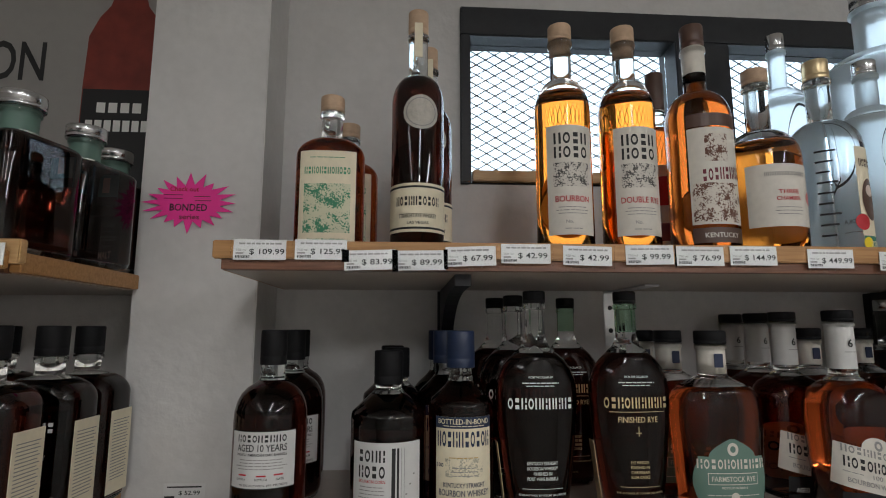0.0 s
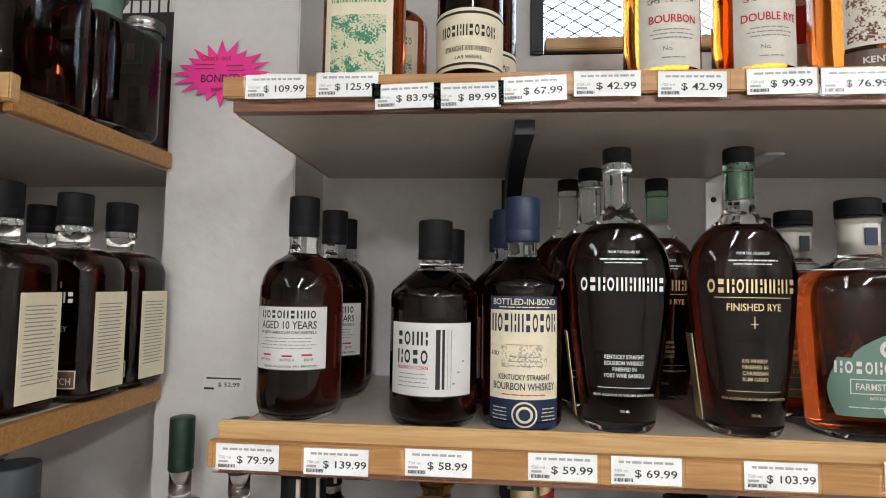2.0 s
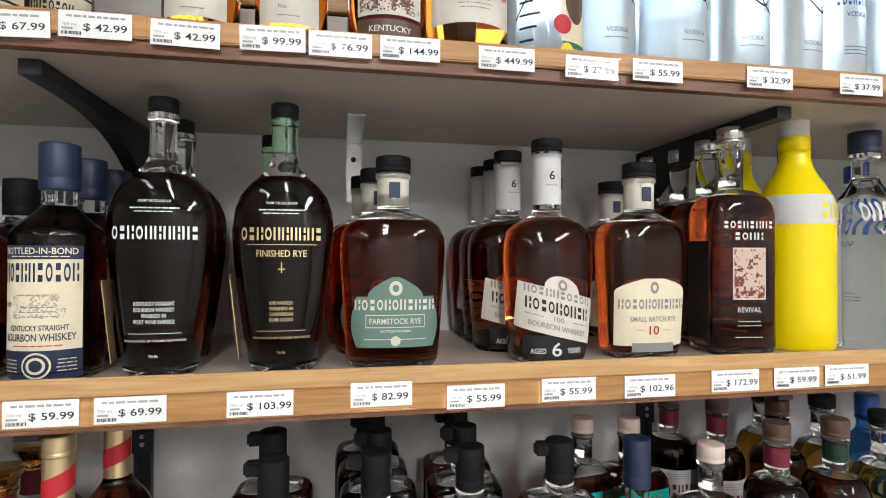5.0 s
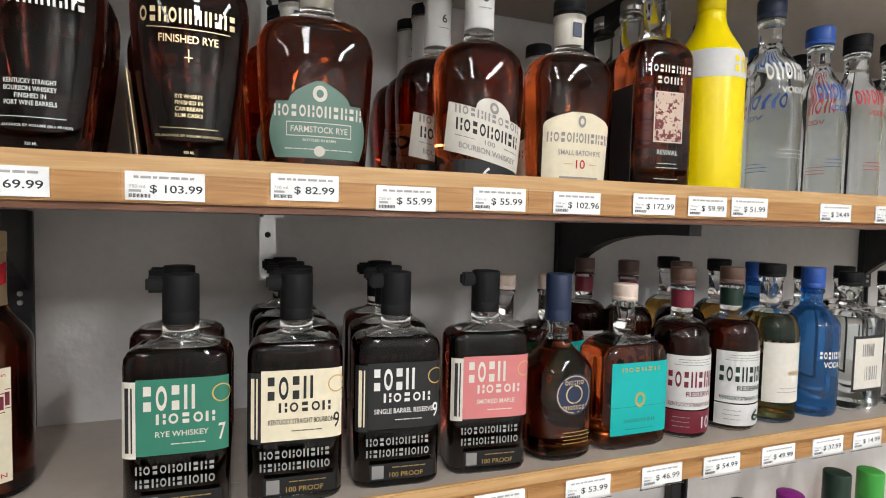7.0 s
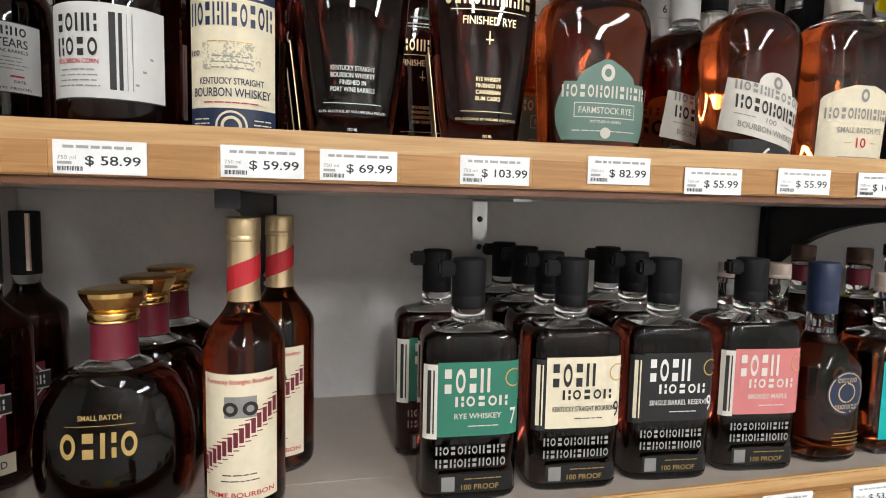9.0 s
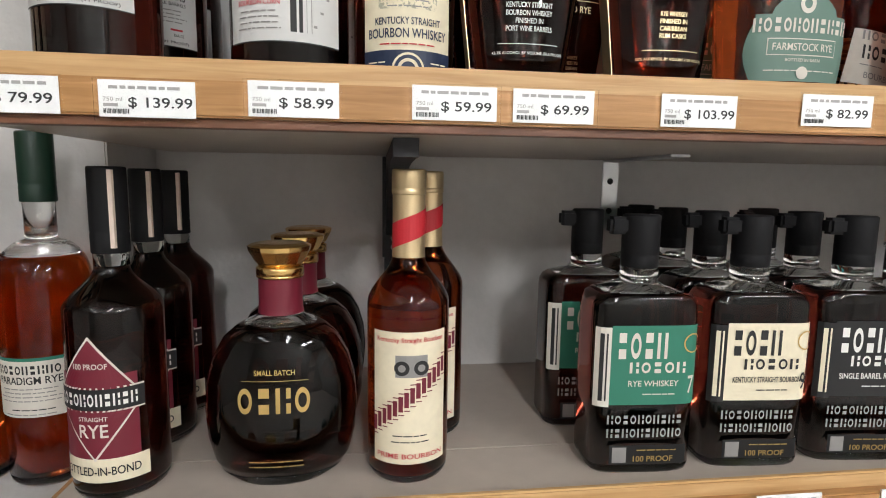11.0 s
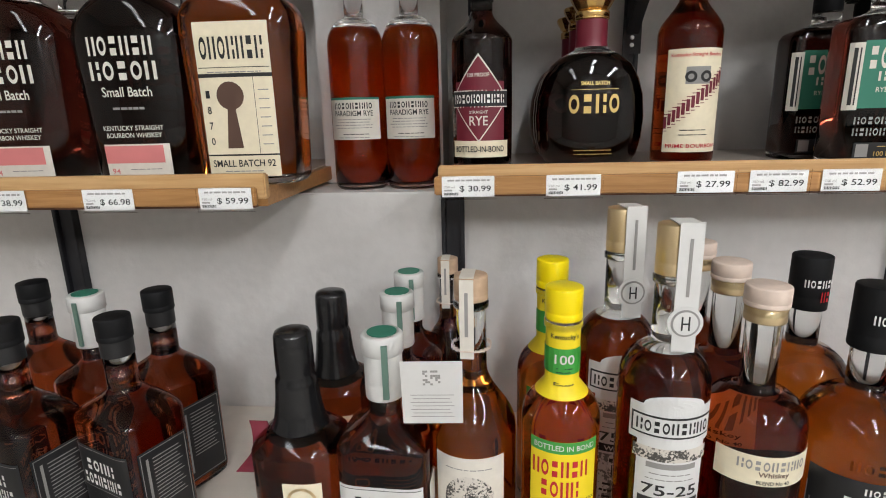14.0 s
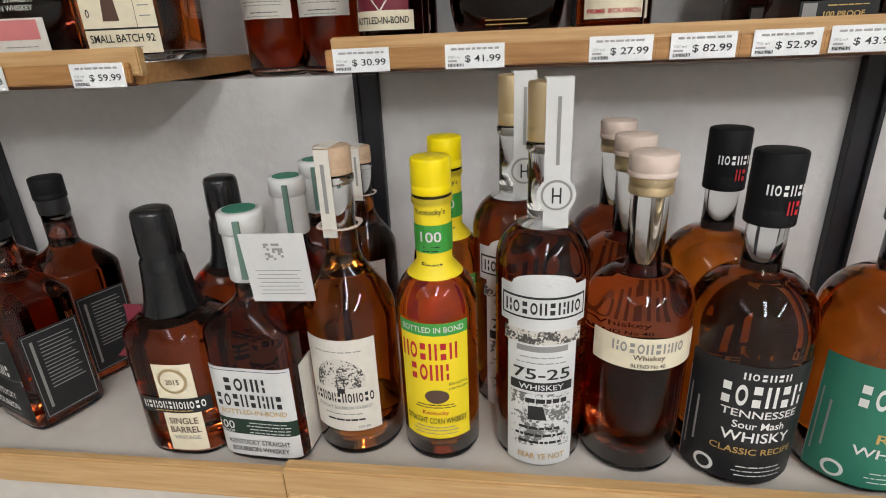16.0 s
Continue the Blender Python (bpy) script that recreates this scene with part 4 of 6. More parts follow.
e, B = jug(0.808, 0.803, 0.268, 0.126, 0.080, "squat rye bottle with cream label, aged ten years", None, 0, 0, 0, "", "squat rye bottles")
L = Label(B, e).paper(-0.054, 0.054, 0.018, 0.090, M_CREAM)
L.rect(-0.054, 0.054, 0.090, 0.108, M_CREAM, 0, lambda u, a, b: (a * math.cos(u * 1.3), b * math.cos(u * 1.3))).disc(0, 0.096, 0.006, M_GREYINK, 2, 0.5, 0.008).mark(0, 0.074, 0.098, 0.013, M_GREYINK, 11).word("SMALL BATCH RYE", 0, 0.054, 0.066, 0.007, M_GREYINK).word("10", 0, 0.039, 0.014, 0.012, M_RED).lines(-0.018, 0.039, 0.014, 1, 0.004, M_GOLDINK).lines(0.020, 0.039, 0.014, 1, 0.004, M_GOLDINK).rect(-0.030, 0.030, 0.010, 0.022, M_GREYINK, 2).done()
part("neck_label", lathe([(0.203, 0.0198), (0.2035, 0.0203), (0.244, 0.0203), (0.2445, 0.0198)]), M_OFFWHITE, e, "", True)
part("neck_emblem", boxes((-0.007, 0.007, -0.0212, -0.0200, 0.213, 0.233), bevel=0.0006), M_NAVY, e)
row_of(e, [(0.735, 0.955, S2, 0), (0.866, 0.99, S2, 0)])

e, B = bottle("square shouldered bourbon bottle with gate picture label", pose(0.955, 0.803, S2, 0, 0, -4), 0.325, 0.100, 0.078, 5.0, 0.60, 0.72, 0.0165, liquid=M_WHISKEY, level=0.69, cap=(0.93, 1.0, 0.0185), capmat=M_SILVER, group="square bourbon bottles")
L = Label(B, e)
L.mark(0, 0.182, 0.074, 0.010, M_OFFWHITE, 8).mark(0, 0.166, 0.044, 0.010, M_OFFWHITE, 4).rect(-0.024, 0.024, 0.078, 0.150, M_PALEWOOD).rect(-0.022, 0.022, 0.080, 0.148, engraved("gate_engraving", (0.16, 0.03, 0.03), (0.60, 0.45, 0.36), 260), 2)
L.word("REVIVAL", 0, 0.064, 0.034, 0.007, M_OFFWHITE).lines(0, 0.048, 0.04, 2, 0.006, M_OFFWHITE).lines(0, 0.026, 0.05, 1, 0.006, M_OFFWHITE).done()
part("side_label", boxes((-0.0512, -0.0506, -0.026, 0.026, 0.02, 0.16)), M_BLACKLABEL, e)
row_of(e, [(0.980, 0.888, S2, -4), (0.985, 0.968, S2, -2), (0.974, 1.042, S2, 0)])

e, B = bottle("bright yellow vodka bottle with white band", pose(1.075, 0.815, S2), 0.345, 0.105, liquid=M_YELLOW, glass=M_YELLOW, hb=0.60, hs=0.84, rn=0.021, style="slope", level=0.86, cap=(0.91, 1.0, 0.0205), capmat=M_PAPER, name="vodka_bottle", neck_bulge=False)
Label(B, e).paper(-0.075, 0.075, 0.185, 0.228, M_PAPER).mark(0.022, 0.205, 0.055, 0.024, M_YELLABEL, 4).done()
row_of(e, [(1.085, 0.945, S2, 0)])
def plain_vodka(x, y, zs, H, w, cap, print_mat, label, cm=None):
    e, B = bottle(label, pose(x, y, zs), H, w, liquid=cm or M_CLEARLIQ, hb=0.60, hs=0.80, rn=0.017, style="slope", level=0.78, cap=(0.90, 1.0, 0.0215), capmat=cap, name="vodka_bottle", group="clear vodka bottles")
    Label(B, e).mark(0, H * 0.62, w * 0.95, H * 0.085, print_mat, 7).word("VODKA", 0, H * 0.53, w * 0.5, H * 0.03, print_mat).lines(0, H * 0.25, w * 0.6, 3, 0.006, print_mat).done()
    return e
v = plain_vodka(1.190, 0.803, S2, 0.330, 0.098, M_NAVY, M_WHITEINK, "clear glass vodka bottle with bold white lettering")
row_of(v, [(1.180, 0.93, S2, 0)])
v = plain_vodka(1.305, 0.803, S2, 0.30, 0.082, M_BLUECAP, M_BLUECAP, "clear glass vodka bottle with a blue cap and lettering")
row_of(v, [(1.31, 0.92, S2, 0)])
v = plain_vodka(1.400, 0.803, S2, 0.30, 0.082, M_BLACKCAP, M_RED, "clear glass vodka bottle with red lettering")
row_of(v, [(1.50, 0.803, S2, 0), (1.60, 0.803, S2, 0), (1.42, 0.92, S2, 0)])
v = plain_vodka(1.70, 0.803, S2, 0.30, 0.082, M_RED, M_BLUECAP, "clear glass vodka bottle with a red cap")
row_of(v, [(1.80, 0.803, S2, 0), (1.90, 0.803, S2, 0)])

# ---- bottles of the lower shelf ----
e, B = bottle("slim rye bottle, white label, dark green wax cap", pose(-0.383, 0.886, LEDGE), 0.368, 0.086, liquid=M_MID, hb=0.58, hs=0.70, rn=0.0145, level=0.655, cap=(0.805, 1.0, 0.0165), capmat=M_DKGREEN, neck_bulge=False, group="slim rye bottles on the ledge")
L = Label(B, e).paper(-0.044, 0.044, 0.078, 0.140, M_OFFWHITE)
L.rect(-0.044, 0.044, 0.137, 0.1405, M_KCGREEN).mark(0, 0.128, 0.062, 0.009, M_INK, 9).word("PARADIGM RYE", 0, 0.117, 0.062, 0.008, M_INK).lines(0, 0.108, 0.064, 4, 0.0042, M_GREYINK).lines(0.004, 0.086, 0.05, 1, 0.004, M_INK).lines(0, 0.081, 0.06, 1, 0.004, M_GREYINK).done()
row_of(e, [(-0.298, 0.886, LEDGE, 0)])

e, B = bottle("dark rye bottle, maroon diamond label, long black cap", pose(-0.187, 0.792, S3, 0, 0, -6), 0.297, 0.082, liquid=M_DEEP, hb=0.57, hs=0.70, rn=0.0145, style="slope", level=0.70, cap=(0.74, 1.0, 0.0158), neck_bulge=False, group="diamond label rye bottles")
L = Label(B, e).paper(-0.036, 0.036, 0.040, 0.118, M_MAROON)
dia = lambda u, a, b: (a * (1 - abs(2 * u - 1)) - 0.0004, b * (1 - abs(2 * u - 1)) + 0.0004)
L.rect(-0.041, 0.041, 0.040, 0.152, M_OFFWHITE, 1, dia).rect(-0.039, 0.039, 0.043, 0.149, M_MAROON, 2, dia).rect(-0.041, 0.041, 0.085, 0.107, M_OFFWHITE, 2).rect(-0.041, 0.041, 0.0865, 0.1055, M_BLACKLABEL, 3).mark(0, 0.096, 0.072, 0.011, M_WHITEINK, 11, 4).word("100 PROOF", 0, 0.126, 0.028, 0.005, M_OFFWHITE, 4).word("RYE", 0, 0.068, 0.024, 0.012, M_OFFWHITE, 4).word("STRAIGHT", 0, 0.079, 0.024, 0.004, M_OFFWHITE, 4).rect(-0.043, 0.043, 0.020, 0.042, M_CREAM, 1).word("BOTTLED-IN-BOND", 0, 0.031, 0.070, 0.008, M_INK, 4).done()
part("seal_strip", boxes((0.0085, 0.0125, -0.0145, -0.0112, 0.225, 0.294)), M_PALEWOOD, e, "paper seal strip down the cap")
row_of(e, [(-0.193, 0.888, S3, -6), (-0.193, 0.973, S3, -6)])

e, B = bottle("round bodied dark bourbon bottle with gold stopper", pose(-0.040, 0.805, S3), 0.228, 0.146, 0.092, 2.3, rn=0.0205, prof=[(0, 0.66), (0.03, 0.80), (0.08, 0.90), (0.18, 0.975), (0.30, 1.0), (0.42, 0.97), (0.52, 0.88), (0.60, 0.74), (0.645, 0.58), (0.67, 0.42), (0.69, 0.30), (0.71, 0.275), (1, 0.27)], liquid=M_DEEP, level=0.66, cap=(0.852, 0.90, 0.0225), capmat=M_GOLD, neck_bulge=False, neck_band=(0.70, 0.850, M_MAROON), group="round bodied bourbon bottles")
part("stopper", lathe([(0.2055, 0.020), (0.209, 0.023), (0.220, 0.029), (0.2245, 0.030), (0.226, 0.028), (0.2275, 0.022)], 14), M_GOLD, e, "faceted gold stopper")
L = Label(B, e)
L.word("SMALL BATCH", 0, 0.112, 0.036, 0.005, M_GOLDINK).mark(0, 0.086, 0.068, 0.024, M_GOLDINK, 4, seed=9).rect(-0.030, 0.030, 0.104, 0.1045, M_GOLDINK).lines(0, 0.026, 0.06, 2, 0.005, M_GOLDINK).done()
row_of(e, [(-0.036, 0.900, S3, 0), (-0.035, 0.994, S3, 0)])

e, B = bottle("bourbon bottle, cream label with red diagonal band, gold cap", pose(0.084, 0.792, S3), 0.299, 0.080, liquid=M_WHISKEY, hb=0.57, hs=0.735, rn=0.0150, style="slope", level=0.72, cap=(0.92, 1.0, 0.0165), capmat=M_PALEGOLD, neck_bulge=False, neck_band=(0.72, 0.92, M_PALEGOLD), group="diagonal band bourbon bottles")
L = Label(B, e).paper(-0.038, 0.038, 0.022, 0.150, M_CREAM)
L.word("Kentucky Straight Bourbon", 0, 0.142, 0.066, 0.006, M_RED).rect(-0.014, 0.016, 0.107, 0.128, M_GREYINK).disc(-0.008, 0.116, 0.007, M_INK, 3, 0.5).disc(0.010, 0.116, 0.007, M_INK, 3, 0.5).lines(0, 0.050, 0.04, 2, 0.006, M_INK).word("PRIME BOURBON", 0, 0.030, 0.066, 0.005, M_RED)
bm = L.ink(M_MAROON)
for k in range(14):
    s = -0.038 + 0.0054 * k
    z = 0.052 + 0.80 * (s + 0.038)
    L.sheet(bm, s, s + 0.0042, z, z + 0.015, 0.0009)
    L.sheet(bm, s, s + 0.0054, z - 0.0035, z - 0.0025, 0.0009)
    L.sheet(bm, s, s + 0.0054, z + 0.0175, z + 0.0185, 0.0009)
L.done()
bm = bmesh.new()
for k in range(18):
    t0, t1 = -1.7 + 3.4 * k / 18, -1.7 + 3.4 * (k + 1) / 18
    z0, z1 = 0.243 + 0.006 * t0, 0.243 + 0.006 * t1
    bm.faces.new([bm.verts.new(B.point(t, z, 0.0012)) for t, z in ((t0, z0 - 0.012), (t1, z1 - 0.012), (t1, z1 + 0.012), (t0, z0 + 0.012))])
part("neck_sash", bm, M_RED, e, "red diagonal sash on the neck", True)
row_of(e, [(0.112, 0.882, S3, -10)])

def square_bourbon(x, y, rz, paper, ink, text, age):
    e, B = bottle("square bourbon bottle, black wax cap, block label", pose(x, y, S3, 0, 0, rz), 0.258, 0.106, 0.066, 6.0, rn=0.0175, prof=[(0, 0.90), (0.01, 0.97), (0.03, 1.0), (0.30, 1.0), (0.635, 1.0), (0.665, 0.985), (0.69, 0.92), (0.705, 0.80), (0.715, 0.62), (0.73, 0.42), (0.745, 0.35), (1, 0.33)], liquid=M_DEEP, level=0.705, cap=(0.795, 1.0, 0.0185), neck_bulge=False, group="square bourbon bottles with block labels")
    part("wax_tab", boxes((-0.034, -0.010, -0.008, 0.008, 0.238, 0.2555), bevel=0.003), M_BLACKCAP, e, "pull tab on the wax cap")
    L = Label(B, e).paper(-0.037, 0.052, 0.072, 0.152, paper)
    L.rect(-0.053, -0.037, 0.070, 0.150, M_OFFWHITE if paper is not M_BLACKLABEL and paper is not M_CREAM else M_BLACKLABEL, 1)
    k = M_INK if paper is not M_BLACKLABEL and paper is not M_CREAM else M_CREAM
    L.rect(-0.0475, -0.0435, 0.076, 0.144, k, 2).rect(-0.0415, -0.0400, 0.076, 0.144, k, 2)
    L.mark(-0.006, 0.132, 0.052, 0.026, ink, 4, seed=4).mark(0.010, 0.110, 0.058, 0.011, ink, 5, seed=6).word(text, 0.006, 0.094, 0.07 if len(text) > 14 else 0.05, 0.006, ink)
    if age:
        L.word(age, 0.044, 0.092, 0.007, 0.018, ink)
    L.lines(0.012, 0.083, 0.04, 1, 0.005, ink).disc(0.044, 0.134, 0.010, M_GOLDINK, 2, 0.85).done()
    L = Label(B, e)
    L.mark(0, 0.057, 0.076, 0.009, M_GREYINK, 10, seed=1).mark(0, 0.043, 0.076, 0.009, M_GREYINK, 10, seed=2).done()
    L = Label(B, e).paper(-0.034, 0.044, 0.010, 0.030, M_BLACKLABEL, name="proof_label")
    L.word("100 PROOF", 0.010, 0.016, 0.040, 0.006, M_GOLDINK).rect(-0.031, -0.017, 0.012, 0.028, M_GREYINK, 1).lines(0.014, 0.025, 0.05, 1, 0.004, M_GOLDINK).done()
    return e
g = square_bourbon(0.318, 0.785, -3, M_KCGREEN, M_OFFWHITE, "RYE WHISKEY", "7")
c = square_bourbon(0.440, 0.785, -4, M_CREAM, M_INK, "KENTUCKY STRAIGHT BOURBON", "9")
k = square_bourbon(0.560, 0.785, -5, M_BLACKLABEL, M_WHITEINK, "SINGLE BARREL RESERVE", "9")
p = square_bourbon(0.682, 0.785, -6, M_PINKLABEL, M_OFFWHITE, "SMOKED MAPLE", "")
row_of(g, [(0.305, 0.892, S3, -3)])
row_of(c, [(0.449, 0.868, S3, -3), (0.446, 0.948, S3, -3), (0.442, 1.028, S3, -2)])
row_of(k, [(0.571, 0.868, S3, -4), (0.577, 0.948, S3, -4)])

e, B = bottle("dark bourbon bottle with navy cap and round emblem", pose(0.797, 0.79, S3), 0.252, 0.094, 0.08, 3.0, rn=0.0155, hb=0.46, hs=0.66, style="slope", liquid=M_WHISKEY, level=0.64, cap=(0.74, 1.0, 0.0180), capmat=M_NAVY, neck_bulge=False, group="emblem bourbon bottles")
Label(B, e).disc(0.004, 0.092, 0.028, M_NAVY).disc(0.004, 0.092, 0.026, M_PALEGOLD, 2, 0.94).disc(0.004, 0.092, 0.013, M_PALEGOLD, 2, 0.85).mark(0.004, 0.108, 0.030, 0.006, M_PALEGOLD, 5).mark(0.004, 0.074, 0.034, 0.006, M_PALEGOLD, 7).lines(0.01, 0.040, 0.05, 4, 0.005, M_GOLDINK).done()
e, B = bottle("square whiskey bottle with turquoise label and wooden stopper", pose(0.915, 0.795, S3), 0.235, 0.118, 0.075, 6.0, rn=0.016, hb=0.55, hs=0.68, liquid=M_WHISKEY, level=0.64, cap=(0.90, 1.0, 0.0180), capmat=M_PALEWOOD, group="turquoise label bottles")
Label(B, e).paper(-0.046, 0.052, 0.022, 0.126, M_TEAL).mark(0.002, 0.116, 0.066, 0.006, M_GOLDINK, 6).disc(0.002, 0.072, 0.009, M_GOLDINK, 2, 0.6, 0.011).rect(-0.046, 0.052, 0.062, 0.0626, M_KCGREEN).mark(0.002, 0.042, 0.055, 0.005, M_KCGREEN, 7).lines(0.002, 0.030, 0.06, 1, 0.004, M_KCGREEN).done()
row_of(e, [(0.865, 0.93, S3, 10), (0.790, 0.945, S3, 10)])
def reserve(x, ink, age, low):
    e, B = bottle("bourbon bottle with bold white label and brown stopper", pose(x, 0.80, S3, 0, 0, -8), 0.258, 0.088, rn=0.016, hb=0.56, hs=0.70, liquid=M_DEEP, level=0.68, cap=(0.90, 1.0, 0.0185), capmat=M_BROWNCAP, neck_band=(0.76, 0.87, M_MAROON if ink is M_MAROON else M_DKGREEN), group="bold label bourbon bottles")
    Label(B, e).paper(-0.048, 0.048, 0.046, 0.128, M_PAPER).lines(0, 0.122, 0.07, 3, 0.004, M_GREYINK).mark(0, 0.092, 0.088, 0.024, ink, 8).word("RESERVE", 0.006, 0.070, 0.046, 0.008, ink).word("KENTUCKY STRAIGHT BOURBON", 0, 0.054, 0.082, 0.006, ink).rect(-0.048, 0.048, 0.010, 0.044, low, 1).word(age, 0.018, 0.026, 0.018, 0.018, M_PAPER if low is M_MAROON else ink, 3).lines(-0.022, 0.034, 0.03, 3, 0.007, M_GREYINK, 0.0011, 3).done()
    return e
a = reserve(1.028, M_MAROON, "10", M_MAROON)
b = reserve(1.130, M_DKGREEN, "6", M_PAPER)
row_of(a, [(1.041, 0.945, S3, 0), (0.985, 1.0, S3, 0)])
row_of(b, [(1.13, 0.91, S3, 0)])
e, B = bottle("gold whiskey bottle with plain cream label and stopper", pose(1.225, 0.805, S3), 0.262, 0.088, rn=0.0165, hb=0.56, hs=0.72, liquid=M_GOLDLIQ, level=0.69, cap=(0.92, 1.0, 0.0205), capmat=M_BLACKCAP, group="gold whiskey bottles")
Label(B, e).paper(-0.046, 0.046, 0.036, 0.135, M_OFFWHITE).word("WHISKEY", 0.012, 0.085, 0.04, 0.008, M_GOLDINK).lines(0, 0.06, 0.05, 2, 0.006, M_GREYINK).disc(0.032, 0.128, 0.014, M_GREYINK, 2, 0.7).done()
row_of(e, [(1.22, 0.91, S3, 0), (1.16, 0.975, S3, 0)])
e, B = bottle("bright blue vodka bottle with white lettering", pose(1.325, 0.805, S3), 0.255, 0.088, liquid=M_BLUEGLASS, glass=M_BLUEGLASS, hb=0.60, hs=0.78, rn=0.016, style="slope", level=0.74, cap=(0.86, 1.0, 0.0185), capmat=M_BLUECAP, name="vodka_bottle")
Label(B, e).mark(0, 0.108, 0.055, 0.012, M_WHITEINK, 8).word("VODKA", 0, 0.092, 0.04, 0.010, M_WHITEINK).done()
row_of(e, [(1.325, 0.92, S3, 0)])
e, B = bottle("clear square tequila bottle with picture label", pose(1.43, 0.81, S3), 0.245, 0.098, 0.08, 5, liquid=M_CLEARLIQ, hb=0.60, hs=0.72, rn=0.0165, level=0.68, cap=(0.90, 1.0, 0.019), capmat=M_BLACKCAP, name="tequila_bottle", group="clear bottles at the shelf end")
Label(B, e).paper(-0.040, 0.040, 0.035, 0.135, M_BLACKLABEL).rect(-0.036, 0.036, 0.040, 0.130, M_OFFWHITE).rect(-0.012, 0.02, 0.055, 0.08, M_GREYINK).rect(-0.02, 0.01, 0.098, 0.12, M_GREYINK).done()
row_of(e, [(1.54, 0.81, S3, 0), (1.65, 0.81, S3, 0), (1.46, 0.92, S3, 0), (1.58, 0.92, S3, 0)])

# ---- bottles of the neighbouring bay ----
Z1, Z2, Z3 = 1.690, 1.342, 0.966
e, B = bottle("square dark malt bottle, charcoal label, turquoise collar", pose(-0.520, 0.728, Z1, 0, 0, -14), 0.222, 0.112, 0.112, 9.0, rn=0.021, hb=0.66, hs=0.735, liquid=M_DEEP, level=0.71, cap=(0.91, 1.0, 0.0285), capmat=M_SILVER, neck_band=(0.76, 0.90, M_SAGE), group="square malt bottles")
L = Label(B, e).paper(-0.040, 0.040, 0.014, 0.092, M_BLACKLABEL)
L.mark(0, 0.078, 0.046, 0.010, M_SAGE, 4).lines(0, 0.067, 0.05, 1, 0.004, M_SAGE).mark(0, 0.055, 0.056, 0.008, M_SAGE, 10).word("STRAIGHT", 0, 0.043, 0.022, 0.004, M_SAGE).word("MALT", 0, 0.031, 0.034, 0.010, M_OFFWHITE).lines(0, 0.019, 0.03, 1, 0.004, M_SAGE).done()
tag = part("collar_tag", boxes((-0.030, 0.034, -0.0672, -0.0660, 0.108, 0.160), bevel=0.0005), material("turquoise_card", (0.10, 0.36, 0.42), 0.5), e, "turquoise card collar")
part("code_square", boxes((-0.009, 0.010, -0.0678, -0.0673, 0.128, 0.152)), M_PAPER, tag)
part("tag_foot", boxes((-0.030, 0.034, -0.0678, -0.0673, 0.108, 0.121)), M_INK, tag)
row_of(e, [(-0.648, 0.728, Z1, -6), (-0.775, 0.728, Z1, 0), (-0.505, 0.850, Z1, -14), (-0.640, 0.850, Z1, -6), (-0.520, 0.965, Z1, -8), (-0.90, 0.73, Z1, 0)])
e, B = bottle("dark wheat whiskey bottle with silver print", pose(-0.520, 0.726, Z2, 0, 0, -4), 0.262, 0.118, 0.078, 4.0, rn=0.018, hb=0.60, hs=0.735, liquid=M_DEEP, level=0.72, cap=(0.84, 1.0, 0.0205), neck_bulge=True, group="dark wheat whiskey bottles")
L = Label(B, e)
L.mark(0, 0.128, 0.082, 0.013, M_WHITEINK, 8).word("ORIGINAL", 0, 0.112, 0.048, 0.006, M_WHITEINK).lines(0, 0.098, 0.05, 1, 0.004, M_GREYINK).word("WHEAT WHISKEY", 0, 0.090, 0.066, 0.007, M_GREYINK).rect(-0.024, 0.024, 0.140, 0.147, M_GREYINK, 1, lambda u, a, b: (a * (1 - u * 0.6), b)).rect(-0.046, 0.046, 0.018, 0.040, M_PALEWOOD).rect(-0.0445, 0.0445, 0.0195, 0.0385, M_BROWNCAP, 2).word("7", -0.038, 0.029, 0.007, 0.013, M_PALEWOOD, 3).word("SMALL BATCH", 0.010, 0.027, 0.062, 0.008, M_PALEWOOD, 3).done()
sl = part("side_label", boxes((0.0592, 0.0600, -0.026, 0.026, 0.014, 0.135)), M_CREAM, e, "cream paper side label")
bm = bmesh.new()
for i in range(20):
    box(bm, 0.06005, 0.0602, -0.020, 0.016 + 0.004 * (i % 2), 0.034 + 0.0045 * i, 0.0352 + 0.0045 * i)
part("small_print", bm, M_GREYINK, sl)
row_of(e, [(-0.500, 0.812, Z2, -4), (-0.497, 0.898, Z2, -4), (-0.652, 0.726, Z2, -4), (-0.645, 0.82, Z2, -4), (-0.785, 0.726, Z2, 0), (-0.92, 0.73, Z2, 0), (-0.640, 0.92, Z2, 0)])
e, B = bottle("large dark small batch bourbon bottle with white print", pose(-0.630, 0.726, Z3, 0, 0, 4), 0.318, 0.150, 0.092, 3.2, rn=0.021, prof=[(0, 0.80), (0.02, 0.88), (0.25, 0.93), (0.48, 0.985), (0.56, 1.0), (0.62, 0.97), (0.67, 0.87), (0.71, 0.68), (0.745, 0.46), (0.78, 0.31), (0.82, 0.28), (1, 0.275)], liquid=M_DEEP, level=0.73, cap=(0.90, 1.0, 0.0235), group="large dark bourbon bottles")
L = Label(B, e)
